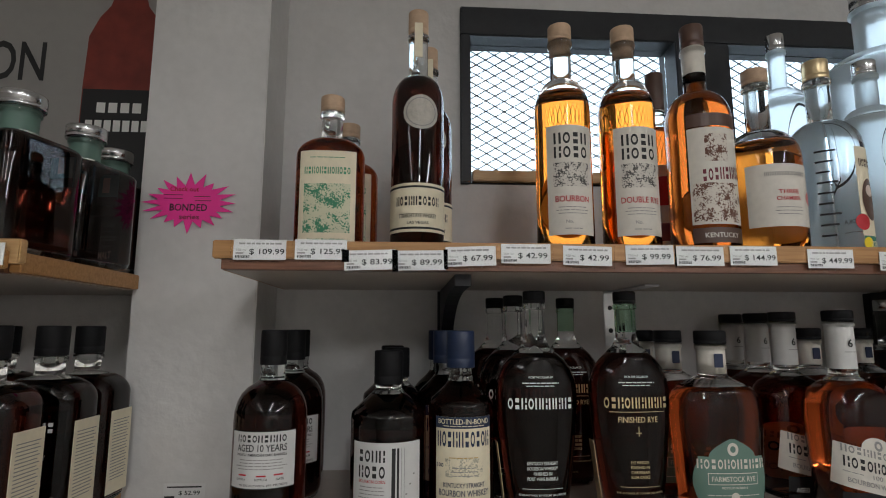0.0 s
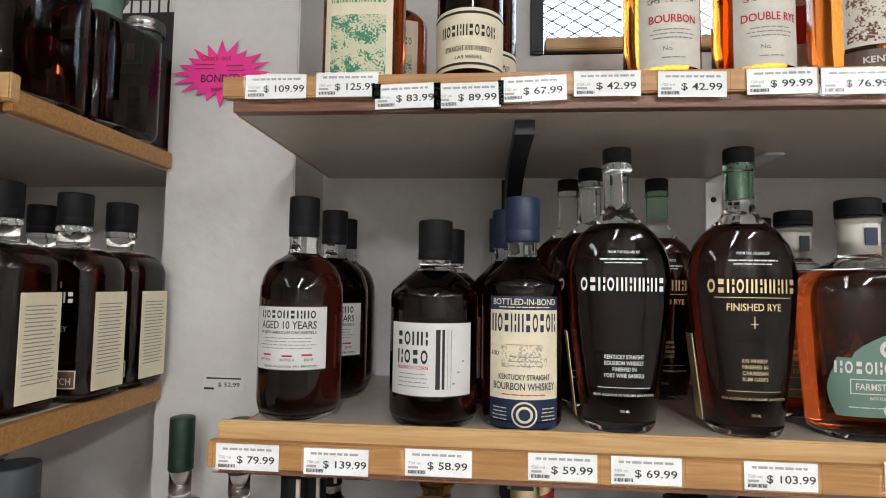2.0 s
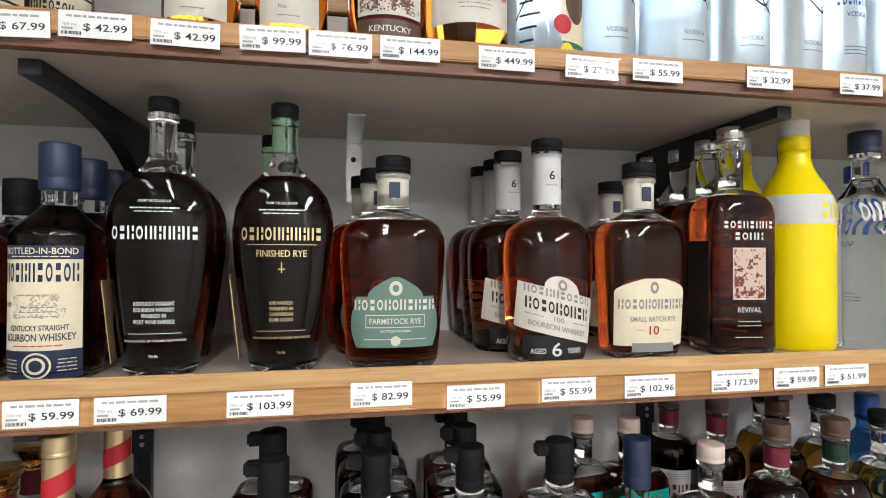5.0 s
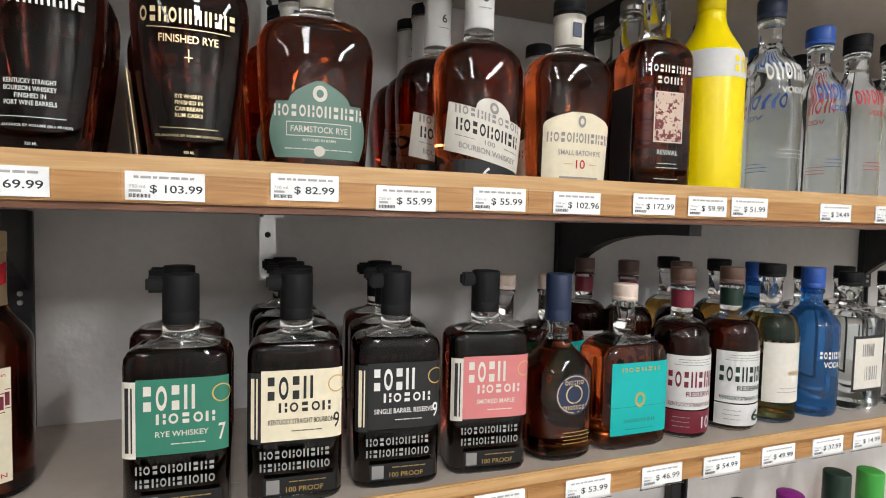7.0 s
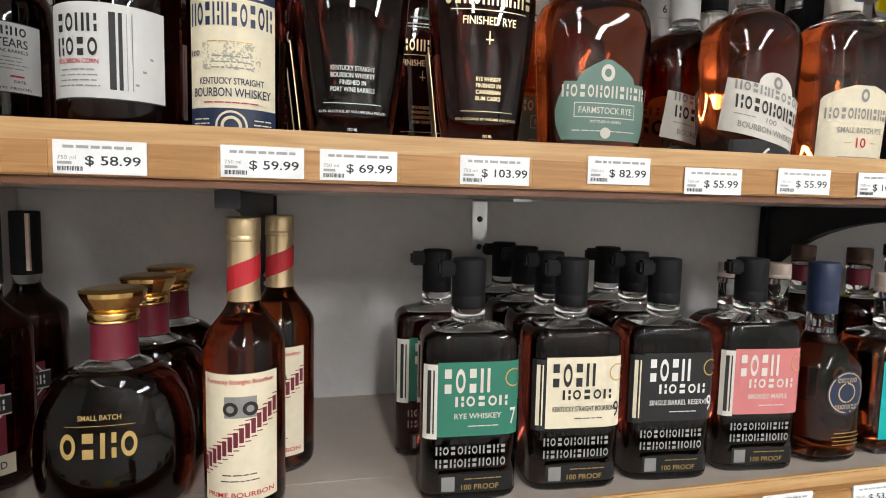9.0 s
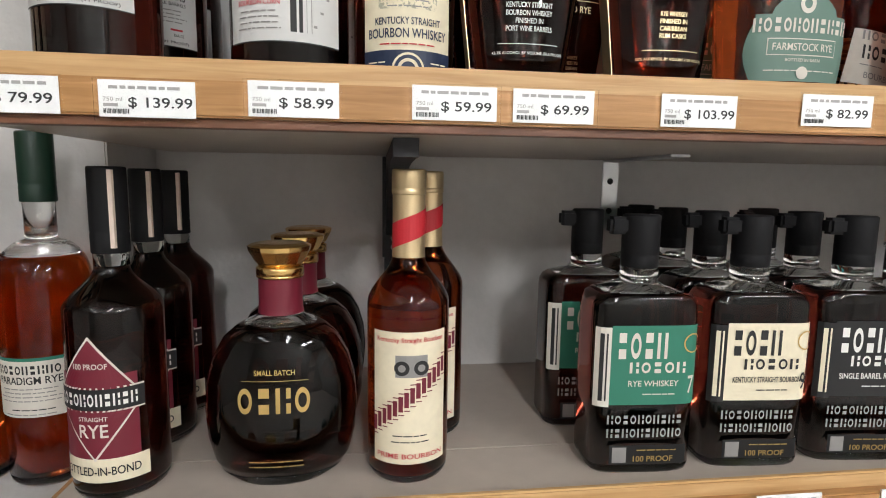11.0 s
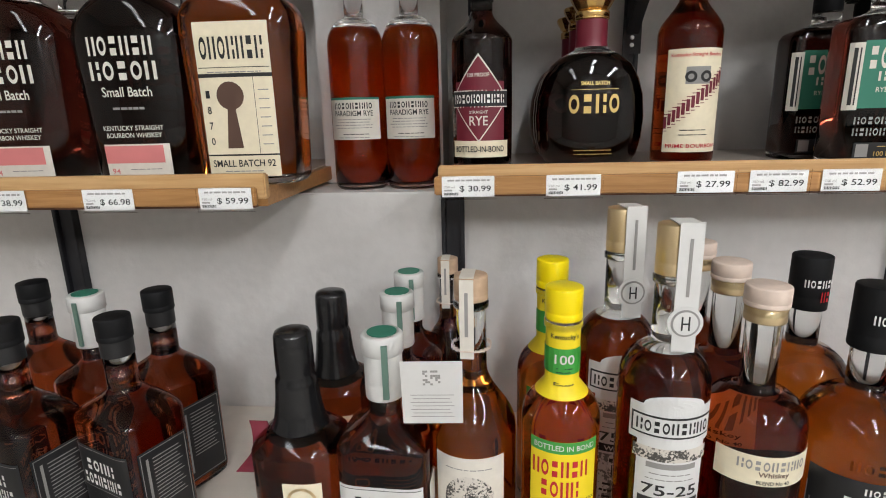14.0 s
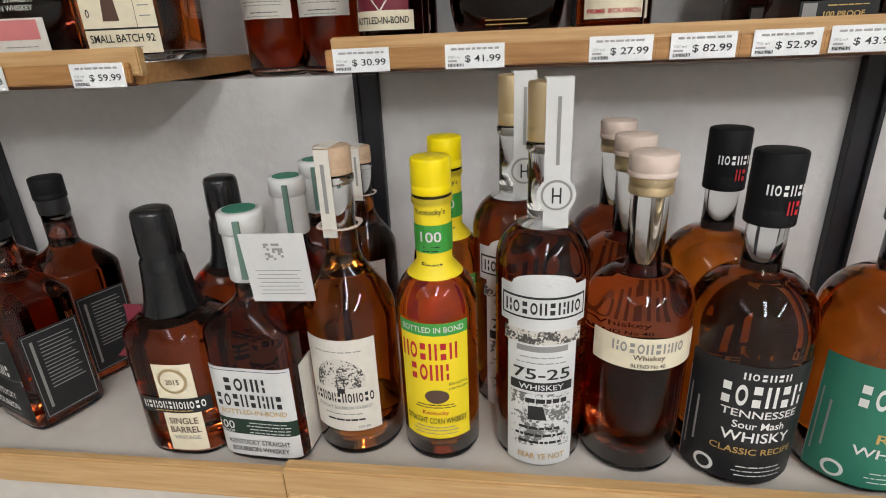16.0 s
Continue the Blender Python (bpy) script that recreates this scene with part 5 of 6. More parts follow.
L.mark(0, 0.172, 0.082, 0.022, M_OFFWHITE, 6).mark(0, 0.143, 0.086, 0.022, M_OFFWHITE, 5, seed=4).word("Small Batch", 0, 0.118, 0.062, 0.012, M_OFFWHITE).lines(0, 0.098, 0.05, 1, 0.006, M_GREYINK, 0.003).word("KENTUCKY STRAIGHT", 0, 0.074, 0.076, 0.006, M_OFFWHITE).word("BOURBON WHISKEY", 0, 0.065, 0.070, 0.006, M_OFFWHITE).rect(-0.042, 0.042, 0.012, 0.054, M_OFFWHITE).rect(-0.042, 0.034, 0.030, 0.052, M_PINKLABEL, 2).word("94", -0.030, 0.020, 0.011, 0.007, M_PINKLABEL, 3).lines(0.01, 0.022, 0.05, 1, 0.005, M_GREYINK).done()
row_of(e, [(-0.795, 0.726, Z3, 4), (-0.955, 0.73, Z3, 0), (-0.650, 0.86, Z3, 4), (-0.81, 0.86, Z3, 0)])
e, B = bottle("large bourbon bottle, yellow keyhole label, black wrapped neck", pose(-0.490, 0.732, Z3, 0, 0, 2), 0.318, 0.150, 0.092, 4.0, rn=0.021, prof=[(0, 0.84), (0.02, 0.90), (0.10, 0.92), (0.35, 0.95), (0.58, 1.0), (0.65, 0.985), (0.69, 0.90), (0.72, 0.72), (0.745, 0.48), (0.77, 0.33), (0.80, 0.28), (1, 0.27)], liquid=M_MID, level=0.735, cap=(0.86, 1.0, 0.0255), capmat=material("charcoal_wrap", (0.05, 0.055, 0.065), 0.5), neck_bulge=True, group="keyhole label bourbon bottles")
L = Label(B, e).paper(-0.046, 0.046, 0.010, 0.196, M_CREAM)
L.mark(0, 0.166, 0.080, 0.026, M_INK, 7).rect(-0.044, 0.044, 0.143, 0.1438, M_INK).rect(-0.046, 0.046, 0.132, 0.1365, M_INK).rect(0.022, 0.0226, 0.038, 0.132, M_INK).rect(-0.046, 0.046, 0.0365, 0.0385, M_INK).disc(-0.008, 0.110, 0.017, M_BROWNCAP).rect(-0.018, 0.002, 0.046, 0.104, M_BROWNCAP, 2, lambda u, a, b: (a + 0.006 * u, b - 0.006 * u)).word("SMALL BATCH 92", 0, 0.027, 0.080, 0.009, M_INK).lines(0, 0.017, 0.06, 1, 0.004, M_GREYINK).lines(0, 0.138, 0.08, 1, 0.004, M_GREYINK)
for i, d in enumerate("1870"):
    L.word(d, -0.036, 0.112 - 0.019 * i, 0.005, 0.009, M_INK)
for i in range(7):
    L.rect(0.027, 0.040, 0.05 + 0.011 * i, 0.0512 + 0.011 * i, M_GREYINK)
L.done()
part("key_print", boxes((-0.0012, 0.0012, -0.0262, -0.0254, 0.282, 0.302), (-0.004, 0.004, -0.0262, -0.0254, 0.301, 0.308), (0.001, 0.005, -0.0262, -0.0254, 0.282, 0.286)), M_OFFWHITE, e, "printed key")

# ---- bottles of the platform ----
ZB = BASE
BLK = material("black_printed_label", (0.016, 0.016, 0.017), 0.45, vary=0.1)
def black_square(x, y, rz, H=0.270):
    e, B = bottle("square bourbon bottle with black label and black cap", pose(x, y, ZB, 0, 0, rz), H, 0.102, 0.082, 6.0, rn=0.0165, hb=0.56, hs=0.70, style="slope", liquid=M_WHISKEY, level=0.80, cap=(0.90, 1.0, 0.0185), neck_band=(0.83, 0.90, M_BLACKLABEL), neck_bulge=False, group="black label bourbon bottles")
    L = Label(B, e).paper(-0.045, 0.045, 0.018, 0.125, BLK)
    L.rect(-0.043, 0.043, 0.1215, 0.1222, M_GREYINK).mark(0, 0.103, 0.050, 0.014, M_WHITEINK, 4).mark(0, 0.084, 0.066, 0.014, M_WHITEINK, 8).rect(-0.045, 0.045, 0.066, 0.073, M_GREYINK, 1).rect(-0.044, 0.044, 0.0665, 0.0725, BLK, 2).word("KENTUCKY", 0, 0.050, 0.054, 0.009, M_WHITEINK).word("BOURBON", 0, 0.034, 0.050, 0.009, M_WHITEINK).lines(0, 0.024, 0.06, 1, 0.004, M_GREYINK).done()
    s = part("side_label", boxes((0.0515, 0.0522, -0.030, 0.030, 0.018, 0.125)), BLK, e, "black side label with pale border")
    bm = bmesh.new()
    for a in ((-0.028, 0.028, 0.020, 0.0208), (-0.028, 0.028, 0.122, 0.1228), (-0.028, -0.0272, 0.0208, 0.122), (0.0272, 0.028, 0.0208, 0.122), (-0.022, -0.019, 0.03, 0.115)):
        box(bm, 0.05225, 0.0524, *a)
    for i in range(14):
        box(bm, 0.05225, 0.0524, -0.014, 0.022 - 0.003 * (i % 3), 0.052 + 0.0046 * i, 0.0532 + 0.0046 * i)
    part("side_print", bm, M_GREYINK, s)
    return e
e = black_square(-0.596, 0.548, -22)
row_of(e, [(-0.602, 0.640, ZB, -24), (-0.712, 0.528, ZB, -16), (-0.835, 0.55, ZB, -10), (-0.80, 0.67, ZB, -14)])

def waxed(m):
    e, B = bottle("dark single barrel bourbon bottle with long black wax", m, 0.268, 0.098, 0.090, 3.0, rn=0.0185, hb=0.52, hs=0.66, style="slope", liquid=M_WHISKEY, level=0.60, cap=None, group="waxed single barrel bottles")
    part("wax_seal", lathe([(0.150, 0.0330), (0.158, 0.0310), (0.172, 0.0262), (0.190, 0.0235), (0.205, 0.0222), (0.214, 0.0215), (0.219, 0.0190), (0.223, 0.0200), (0.245, 0.0198), (0.262, 0.0192), (0.266, 0.0175), (0.268, 0.012)]), M_WAX, e, "glossy black dipped wax", True)
    L = Label(B, e).paper(-0.006, 0.034, 0.012, 0.118, M_CREAM)
    L.disc(0.013, 0.099, 0.015, M_PALEGOLD, 2).disc(0.013, 0.099, 0.012, M_CREAM, 3).word("2015", 0.013, 0.098, 0.014, 0.006, M_BROWNCAP, 4).rect(-0.030, 0.046, 0.060, 0.078, M_BLACKLABEL, 2).mark(0.008, 0.070, 0.066, 0.009, M_WHITEINK, 12, 3).lines(0.008, 0.063, 0.05, 1, 0.004, M_GOLDINK, 0.0012, 3).word("SINGLE", 0.014, 0.050, 0.030, 0.008, M_BROWNCAP).word("BARREL", 0.014, 0.039, 0.032, 0.008, M_BROWNCAP).word("VINTAGE", 0.014, 0.029, 0.028, 0.005, M_GREYINK).done()
    return e
e = waxed(pose(-0.380, 0.520, ZB, 0, 0, -2))
row_of(e, [(-0.376, 0.645, ZB, 8)])
rib = thing("ribbon_tag", "maroon paper neck tag hanging by a striped ribbon", "tag", pose(-0.447, 0.515, ZB + 0.100), "")
bm = bmesh.new()
rows = []
for i in range(13):
    u = i / 12
    dx, dy = 0.026 * math.sin(u * 2.2), 0.004 * math.sin(u * 7)
    rows.append([bm.verts.new((dx + sx, dy + sy, 0.062 * u)) for sx, sy in ((-0.010, -0.0006), (0.010, -0.0006), (0.010, 0.0006), (-0.010, 0.0006))])
for p, q in zip(rows, rows[1:]):
    for j in range(4):
        bm.faces.new((p[j], p[(j + 1) % 4], q[(j + 1) % 4], q[j]))
bm.faces.new(rows[0][::-1]), bm.faces.new(rows[-1])
part("ribbon", bm, M_MAROON, rib)

e, B = bottle("square bottled in bond bourbon, white label, white cap", pose(-0.285, 0.514, ZB, 0, 0, -3), 0.268, 0.096, 0.080, 5.0, rn=0.0165, hb=0.56, hs=0.70, style="slope", liquid=M_WHISKEY, level=0.76, cap=(0.745, 1.0, 0.0195), capmat=M_PAPER, neck_bulge=False, group="white capped bonded bourbon bottles")
part("cap_top", lathe([(0.2682, 0.0150), (0.2690, 0.0150)]), M_KCGREEN, e, "green printed cap top")
part("cap_ring", lathe([(0.247, 0.0196), (0.248, 0.0212), (0.266, 0.0212), (0.268, 0.019)]), M_PAPER, e, "", True)
part("cap_stripe", boxes((0.004, 0.010, -0.0222, -0.0196, 0.205, 0.262)), M_SAGE, e, "green tax stripe")
L = Label(B, e).paper(-0.044, 0.044, 0.010, 0.118, M_PAPER)
L.rect(-0.042, 0.042, 0.1145, 0.1152, M_INK).mark(-0.004, 0.099, 0.046, 0.015, M_INK, 4).mark(-0.002, 0.080, 0.072, 0.015, M_INK, 8).word("BOTTLED-IN-BOND", 0.0, 0.066, 0.070, 0.006, M_GOLDINK).rect(-0.044, 0.044, 0.038, 0.057, M_DKGREEN, 1).word("100", -0.032, 0.049, 0.018, 0.010, M_PAPER, 3).word("PROOF", -0.032, 0.041, 0.016, 0.004, M_PAPER, 3).lines(0.014, 0.053, 0.05, 4, 0.004, M_PAPER, 0.0011, 3).word("KENTUCKY STRAIGHT", 0, 0.028, 0.066, 0.006, M_INK).word("BOURBON WHISKEY", 0, 0.019, 0.062, 0.006, M_INK).done()
part("side_label", boxes((0.0485, 0.0490, -0.026, 0.026, 0.012, 0.116)), M_OFFWHITE, e, "white side label")
row_of(e, [(-0.291, 0.640, ZB, -3), (-0.289, 0.728, ZB, -3), (-0.690, 0.628, ZB, -16)])
hang = thing("hang_tag", "white card hang tag with a square code and small print", "tag", pose(-0.230, 0.466, ZB + 0.197, 8, 0, 3))
part("card", boxes((-0.028, 0.028, -0.0004, 0.0004, 0, 0.068), bevel=0.0002), M_PAPER, hang)
bm = bmesh.new()
rnd = random.Random(3)
for i in range(7):
    for j in range(7):
        if rnd.random() < 0.5:
            quad(bm, -0.008 + 0.0023 * i, -0.0058 + 0.0023 * i, 0.043 + 0.0023 * j, 0.0452 + 0.0023 * j, -0.0008)
for i in range(7):
    quad(bm, -0.020 + 0.002 * (i % 2), 0.020 - 0.002 * (i % 3), 0.008 + 0.004 * i, 0.0087 + 0.004 * i, -0.0008)
part("small_print", bm, M_GREYINK, hang)

e, B = bottle("bourbon bottle with tree drawing label and paper cork strip", pose(-0.196, 0.536, ZB, 0, 0, -3), 0.322, 0.093, liquid=M_HONEY, hb=0.48, hs=0.70, rn=0.0155, style="slope", level=0.76, cap=(0.92, 1.0, 0.0172), capmat=M_WOODCAP, group="tree label bourbon bottles")
L = Label(B, e).paper(-0.038, 0.038, 0.036, 0.143, M_OFFWHITE)
L.rect(-0.026, 0.026, 0.088, 0.122, M_ENG_GREY, 1, lambda u, a, b: (a * math.sqrt(max(0.02, 1 - (1.25 * u - 0.25) ** 2)), b * math.sqrt(max(0.02, 1 - (1.25 * u - 0.25) ** 2))))
L.lines(0, 0.130, 0.06, 1, 0.004, M_GREYINK).rect(-0.004, 0.004, 0.082, 0.102, M_INK).mark(0, 0.077, 0.066, 0.011, M_INK, 12).word("STRAIGHT BOURBON WHISKEY", 0, 0.065, 0.060, 0.004, M_GREYINK).lines(0, 0.057, 0.05, 1, 0.004, M_GREYINK).lines(0.002, 0.050, 0.05, 1, 0.004, M_INK, 0.0022).word("750 ML", 0.020, 0.041, 0.014, 0.003, M_GREYINK).done()
part("cork_strip", boxes((-0.010, 0.004, -0.0192, -0.0180, 0.238, 0.321), (-0.010, 0.004, -0.018, 0.014, 0.3222, 0.3232)), M_OFFWHITE, e, "paper strip over the cork")
part("strip_print", boxes((-0.0050, -0.0015, -0.0197, -0.0193, 0.262, 0.308)), M_GREYINK, e)
bm = bmesh.new()
for i in range(24):
    a0, a1 = 2 * math.pi * i / 24, 2 * math.pi * (i + 1) / 24
    p0, p1 = Vector((0.0200 * math.sin(a0), -0.0200 * math.cos(a0), 0.246)), Vector((0.0200 * math.sin(a1), -0.0200 * math.cos(a1), 0.246))
    box(bm, min(p0.x, p1.x) - 0.0006, max(p0.x, p1.x) + 0.0006, min(p0.y, p1.y) - 0.0006, max(p0.y, p1.y) + 0.0006, 0.2455, 0.2467)
part("string", bm, M_PALEWOOD, e, "string round the neck")
copy_thing(e, pose(-0.238, 0.768, ZB) @ Matrix.Scale(0.86, 4))

e, B = bottle("corn whiskey bottle with yellow and green label, yellow cap", pose(-0.104, 0.530, ZB, 0, 0, 0), 0.312, 0.080, liquid=M_AMBER, hb=0.54, hs=0.66, rn=0.0165, level=0.66, cap=(0.895, 1.0, 0.0185), capmat=M_YELLOW, neck_band=(0.645, 0.885, M_YELLABEL), group="yellow capped corn whiskey bottles")
L = Label(B, e).paper(-0.036, 0.036, 0.032, 0.164, M_YELLABEL)
L.rect(-0.036, 0.036, 0.151, 0.164, M_GREEN).word("BOTTLED IN BOND", 0, 0.1575, 0.062, 0.006, M_PAPER).mark(-0.004, 0.134, 0.058, 0.018, M_RED, 6).mark(-0.004, 0.111, 0.040, 0.018, M_RED, 4).disc(0.002, 0.083, 0.012, M_BROWNCAP, 2, 0, 0.008).lines(0, 0.073, 0.044, 2, 0.003, M_INK).word("50% ALC/VOL", 0.024, 0.097, 0.020, 0.003, M_INK).word("(100 PROOF)", 0.024, 0.091, 0.020, 0.003, M_INK).word("Kentucky", 0, 0.063, 0.026, 0.006, M_RED).word("STRAIGHT CORN WHISKEY", 0, 0.054, 0.064, 0.007, M_INK).lines(0, 0.046, 0.05, 3, 0.004, M_GREYINK).done()
L = Label(B, e, 0.0012)
L.rect(-0.026, 0.026, 0.225, 0.252, M_GREEN).word("100", 0, 0.241, 0.018, 0.010, M_PAPER, 3).lines(0, 0.231, 0.018, 2, 0.004, M_DKGREEN).word("Kentucky's", 0, 0.264, 0.027, 0.007, M_INK).word("Finest", 0, 0.213, 0.019, 0.006, M_INK).done()
row_of(e, [(-0.104, 0.632, ZB, 4)])

e, B = bottle("tall whiskey bottle with ornate silver label, white cork strip", pose(-0.002, 0.533, ZB, 0, 0, 0), 0.377, 0.088, liquid=M_WHISKEY, hb=0.56, hs=0.67, rn=0.0150, level=0.66, cap=(0.86, 0.99, 0.0162), capmat=M_PALEGOLD, group="ornate label whiskey bottles")
SIL = material("silver_grey_paper", (0.66, 0.66, 0.65), 0.5, vary=0.03)
L = Label(B, e).paper(-0.034, 0.034, 0.006, 0.165, SIL)
L.rect(-0.044, 0.044, 0.165, 0.204, SIL, 0).disc(0, 0.204, 0.030, SIL, 0, 0, 0.012).rect(-0.038, 0.038, 0.146, 0.160, M_ENG_GREY, 1).rect(-0.041, 0.041, 0.172, 0.194, M_INK, 2).rect(-0.039, 0.039, 0.174, 0.192, SIL, 3).mark(0, 0.183, 0.072, 0.012, M_INK, 9, 4)
L.rect(-0.024, 0.024, 0.138, 0.144, M_GREYINK).lines(0, 0.132, 0.05, 2, 0.006, M_GREYINK).word("75-25", 0, 0.114, 0.054, 0.012, M_INK).rect(-0.030, 0.030, 0.095, 0.105, M_INK, 2).word("WHISKEY", 0, 0.100, 0.042, 0.006, SIL, 4).rect(-0.030, 0.030, 0.030, 0.092, engraved("ornament_engraving", (0.16, 0.16, 0.15), (0.66, 0.66, 0.65), 300), 1).lines(0.006, 0.084, 0.05, 1, 0.004, M_INK, 0.005).rect(-0.012, 0.006, 0.062, 0.078, M_INK, 2, lambda u, a, b: (a, b - 0.004 * u)).lines(0.0, 0.052, 0.05, 3, 0.0085, M_INK, 0.003).word("FEAR YE NOT", 0.002, 0.018, 0.046, 0.007, M_GOLDINK).done()
st = part("cork_strip", boxes((-0.002, 0.020, -0.0192, -0.0180, 0.250, 0.377), (-0.002, 0.020, -0.018, 0.014, 0.3740, 0.3752)), M_PAPER, e, "white paper strip over the cork")
bm = lathe([(0.0, 0.0165), (0.0006, 0.0165)])
part("strip_disc", bm, M_PAPER, e).matrix_local = Matrix.Translation((0.009, -0.0193, 0.280)) @ Matrix.Rotation(math.pi / 2, 4, "X")
bm = lathe([(0.0, 0.0135), (0.0005, 0.0135)])
dd = part("strip_emblem", bm, M_GREYINK, e)
dd.matrix_local = Matrix.Translation((0.009, -0.0201, 0.280)) @ Matrix.Rotation(math.pi / 2, 4, "X")
part("strip_emblem_centre", lathe([(0.0, 0.0115), (0.0004, 0.0115)]), M_PAPER, e).matrix_local = Matrix.Translation((0.009, -0.0207, 0.280)) @ Matrix.Rotation(math.pi / 2, 4, "X")
part("emblem_bars", boxes((0.005, 0.0065, -0.0216, -0.0212, 0.273, 0.287), (0.0115, 0.013, -0.0216, -0.0212, 0.273, 0.287), (0.005, 0.013, -0.0216, -0.0212, 0.279, 0.2805)), M_INK, e)
part("strip_print", boxes((0.0075, 0.0105, -0.0197, -0.0193, 0.306, 0.362)), M_GREYINK, e)
row_of(e, [(-0.030, 0.622, ZB, 6)])

e, B = bottle("round whiskey bottle with narrow cream band, pale stopper", pose(0.090, 0.536, ZB, 0, 0, 2), 0.312, 0.097, liquid=M_WHISKEY, hb=0.55, hs=0.66, rn=0.0165, level=0.68, cap=(0.935, 1.0, 0.0205), capmat=M_PALEWOOD, group="cream band whiskey bottles")
part("stopper_collar", lathe([(0.276, 0.0185), (0.277, 0.0190), (0.291, 0.0190)]), M_PALEGOLD, e, "", True)
Label(B, e).paper(-0.054, 0.054, 0.124, 0.156, M_CREAM).mark(0, 0.146, 0.066, 0.010, M_GREYINK, 9).word("Whiskey", 0, 0.136, 0.028, 0.007, M_BROWNCAP).word("BLEND No 40", 0.0, 0.128, 0.030, 0.004, M_INK).done()
row_of(e, [(0.092, 0.622, ZB, 0), (0.092, 0.718, ZB, 0)])

def tennessee(x, y, paper, kind, capm):
    e, B = bottle("broad whisky bottle, " + kind + " label, tall black neck wrap", pose(x, y, ZB, 0, 0, -4), 0.313, 0.108, liquid=M_HONEY, hb=0.50, hs=0.66, rn=0.0165, style="round", level=0.69, cap=(0.80, 1.0, 0.0205), capmat=capm, neck_bulge=False, group="broad whisky bottles")
    L = Label(B, e).paper(-0.062, 0.062, 0.010, 0.136, paper)
    L.rect(-0.062, -0.061, 0.012, 0.116, M_GREYINK).mark(0.004, 0.126, 0.040, 0.007, M_WHITEINK, 6).mark(0.004, 0.106, 0.072, 0.022, M_WHITEINK, 6, seed=2)
    if capm is M_DKGREEN:
        L.word("RYE", 0.004, 0.066, 0.030, 0.010, M_GOLDINK).word("WHISKY", 0.004, 0.050, 0.060, 0.010, M_WHITEINK)
    else:
        L.word("TENNESSEE", 0.004, 0.087, 0.066, 0.008, M_WHITEINK).word("Sour Mash", 0.004, 0.075, 0.044, 0.008, M_WHITEINK).word("WHISKY", 0.004, 0.062, 0.060, 0.011, M_WHITEINK).word("CLASSIC RECIPE", 0.004, 0.046, 0.074, 0.007, M_GOLDINK)
    L.disc(-0.036, 0.022, 0.009, M_WHITEINK).disc(-0.036, 0.022, 0.006, paper, 3).lines(0.012, 0.028, 0.05, 3, 0.005, M_WHITEINK).rect(-0.058, -0.0565, 0.03, 0.10, M_GREYINK).rect(-0.050, -0.048, 0.04, 0.09, M_GREYINK).done()
    Lc = Label(Body(0.041, 0.041, 2, 0.0205, [(0, 1), (1, 1)]), e, 0.0005)
    Lc.mark(0.004, 0.283, 0.034, 0.009, M_WHITEINK, 6).mark(0.010, 0.268, 0.012, 0.012, M_RED, 2).done()
    Label(B, e).mark(0, 0.150, 0.060, 0.011, M_GOLDLIQ, 6).done()
    return e
e = tennessee(0.190, 0.533, BLK, "black", M_BLACKCAP)
row_of(e, [(0.190, 0.645, ZB, -6)])
e = tennessee(0.304, 0.533, M_KCGREEN, "green", M_DKGREEN)
row_of(e, [(0.418, 0.54, ZB, 0)])
# further along the platform
def liqueur(x, y, H, liquid, cap, paper, label):
    e, B = bottle(label, pose(x, y, ZB), H, 0.080, liquid=liquid, hb=0.55, hs=0.75, rn=0.0155, style="slope", level=0.72, cap=(0.84, 1.0, 0.0185), capmat=cap, name="liqueur_bottle", group="coloured liqueur bottles")
    Label(B, e).paper(-0.036, 0.036, 0.04, 0.14, paper).mark(0, 0.11, 0.05, 0.014, M_RED, 6).lines(0, 0.08, 0.05, 4, 0.007, M_GREYINK).done()
    return e
liqueur(1.06, 0.70, 0.325, M_GOLDLIQ, M_BLACKCAP, M_CREAM, "gold liqueur bottle with a black cap")
liqueur(1.155, 0.70, 0.325, M_CLEARLIQ, M_PURPLE, M_PAPER, "clear liqueur bottle with a purple cap")
v = liqueur(1.24, 0.69, 0.350, M_GOLDLIQ, M_DKGREEN, M_YELLABEL, "pale green liqueur bottle with a dark green neck")
v = liqueur(1.335, 0.70, 0.335, M_AMBER, M_GREEN, M_OFFWHITE, "amber liqueur bottle with a bright green cap")
row_of(v, [(1.42, 0.70, ZB, 0), (1.50, 0.70, ZB, 0)])
v = liqueur(0.62, 0.62, 0.30, M_MID, M_BLACKCAP, M_CREAM, "amber whiskey bottle with a black cap and cream label")
row_of(v, [(0.52, 0.60, ZB, 0), (0.73, 0.62, ZB, 0), (0.84, 0.62, ZB, 0), (0.95, 0.64, ZB, 0)])

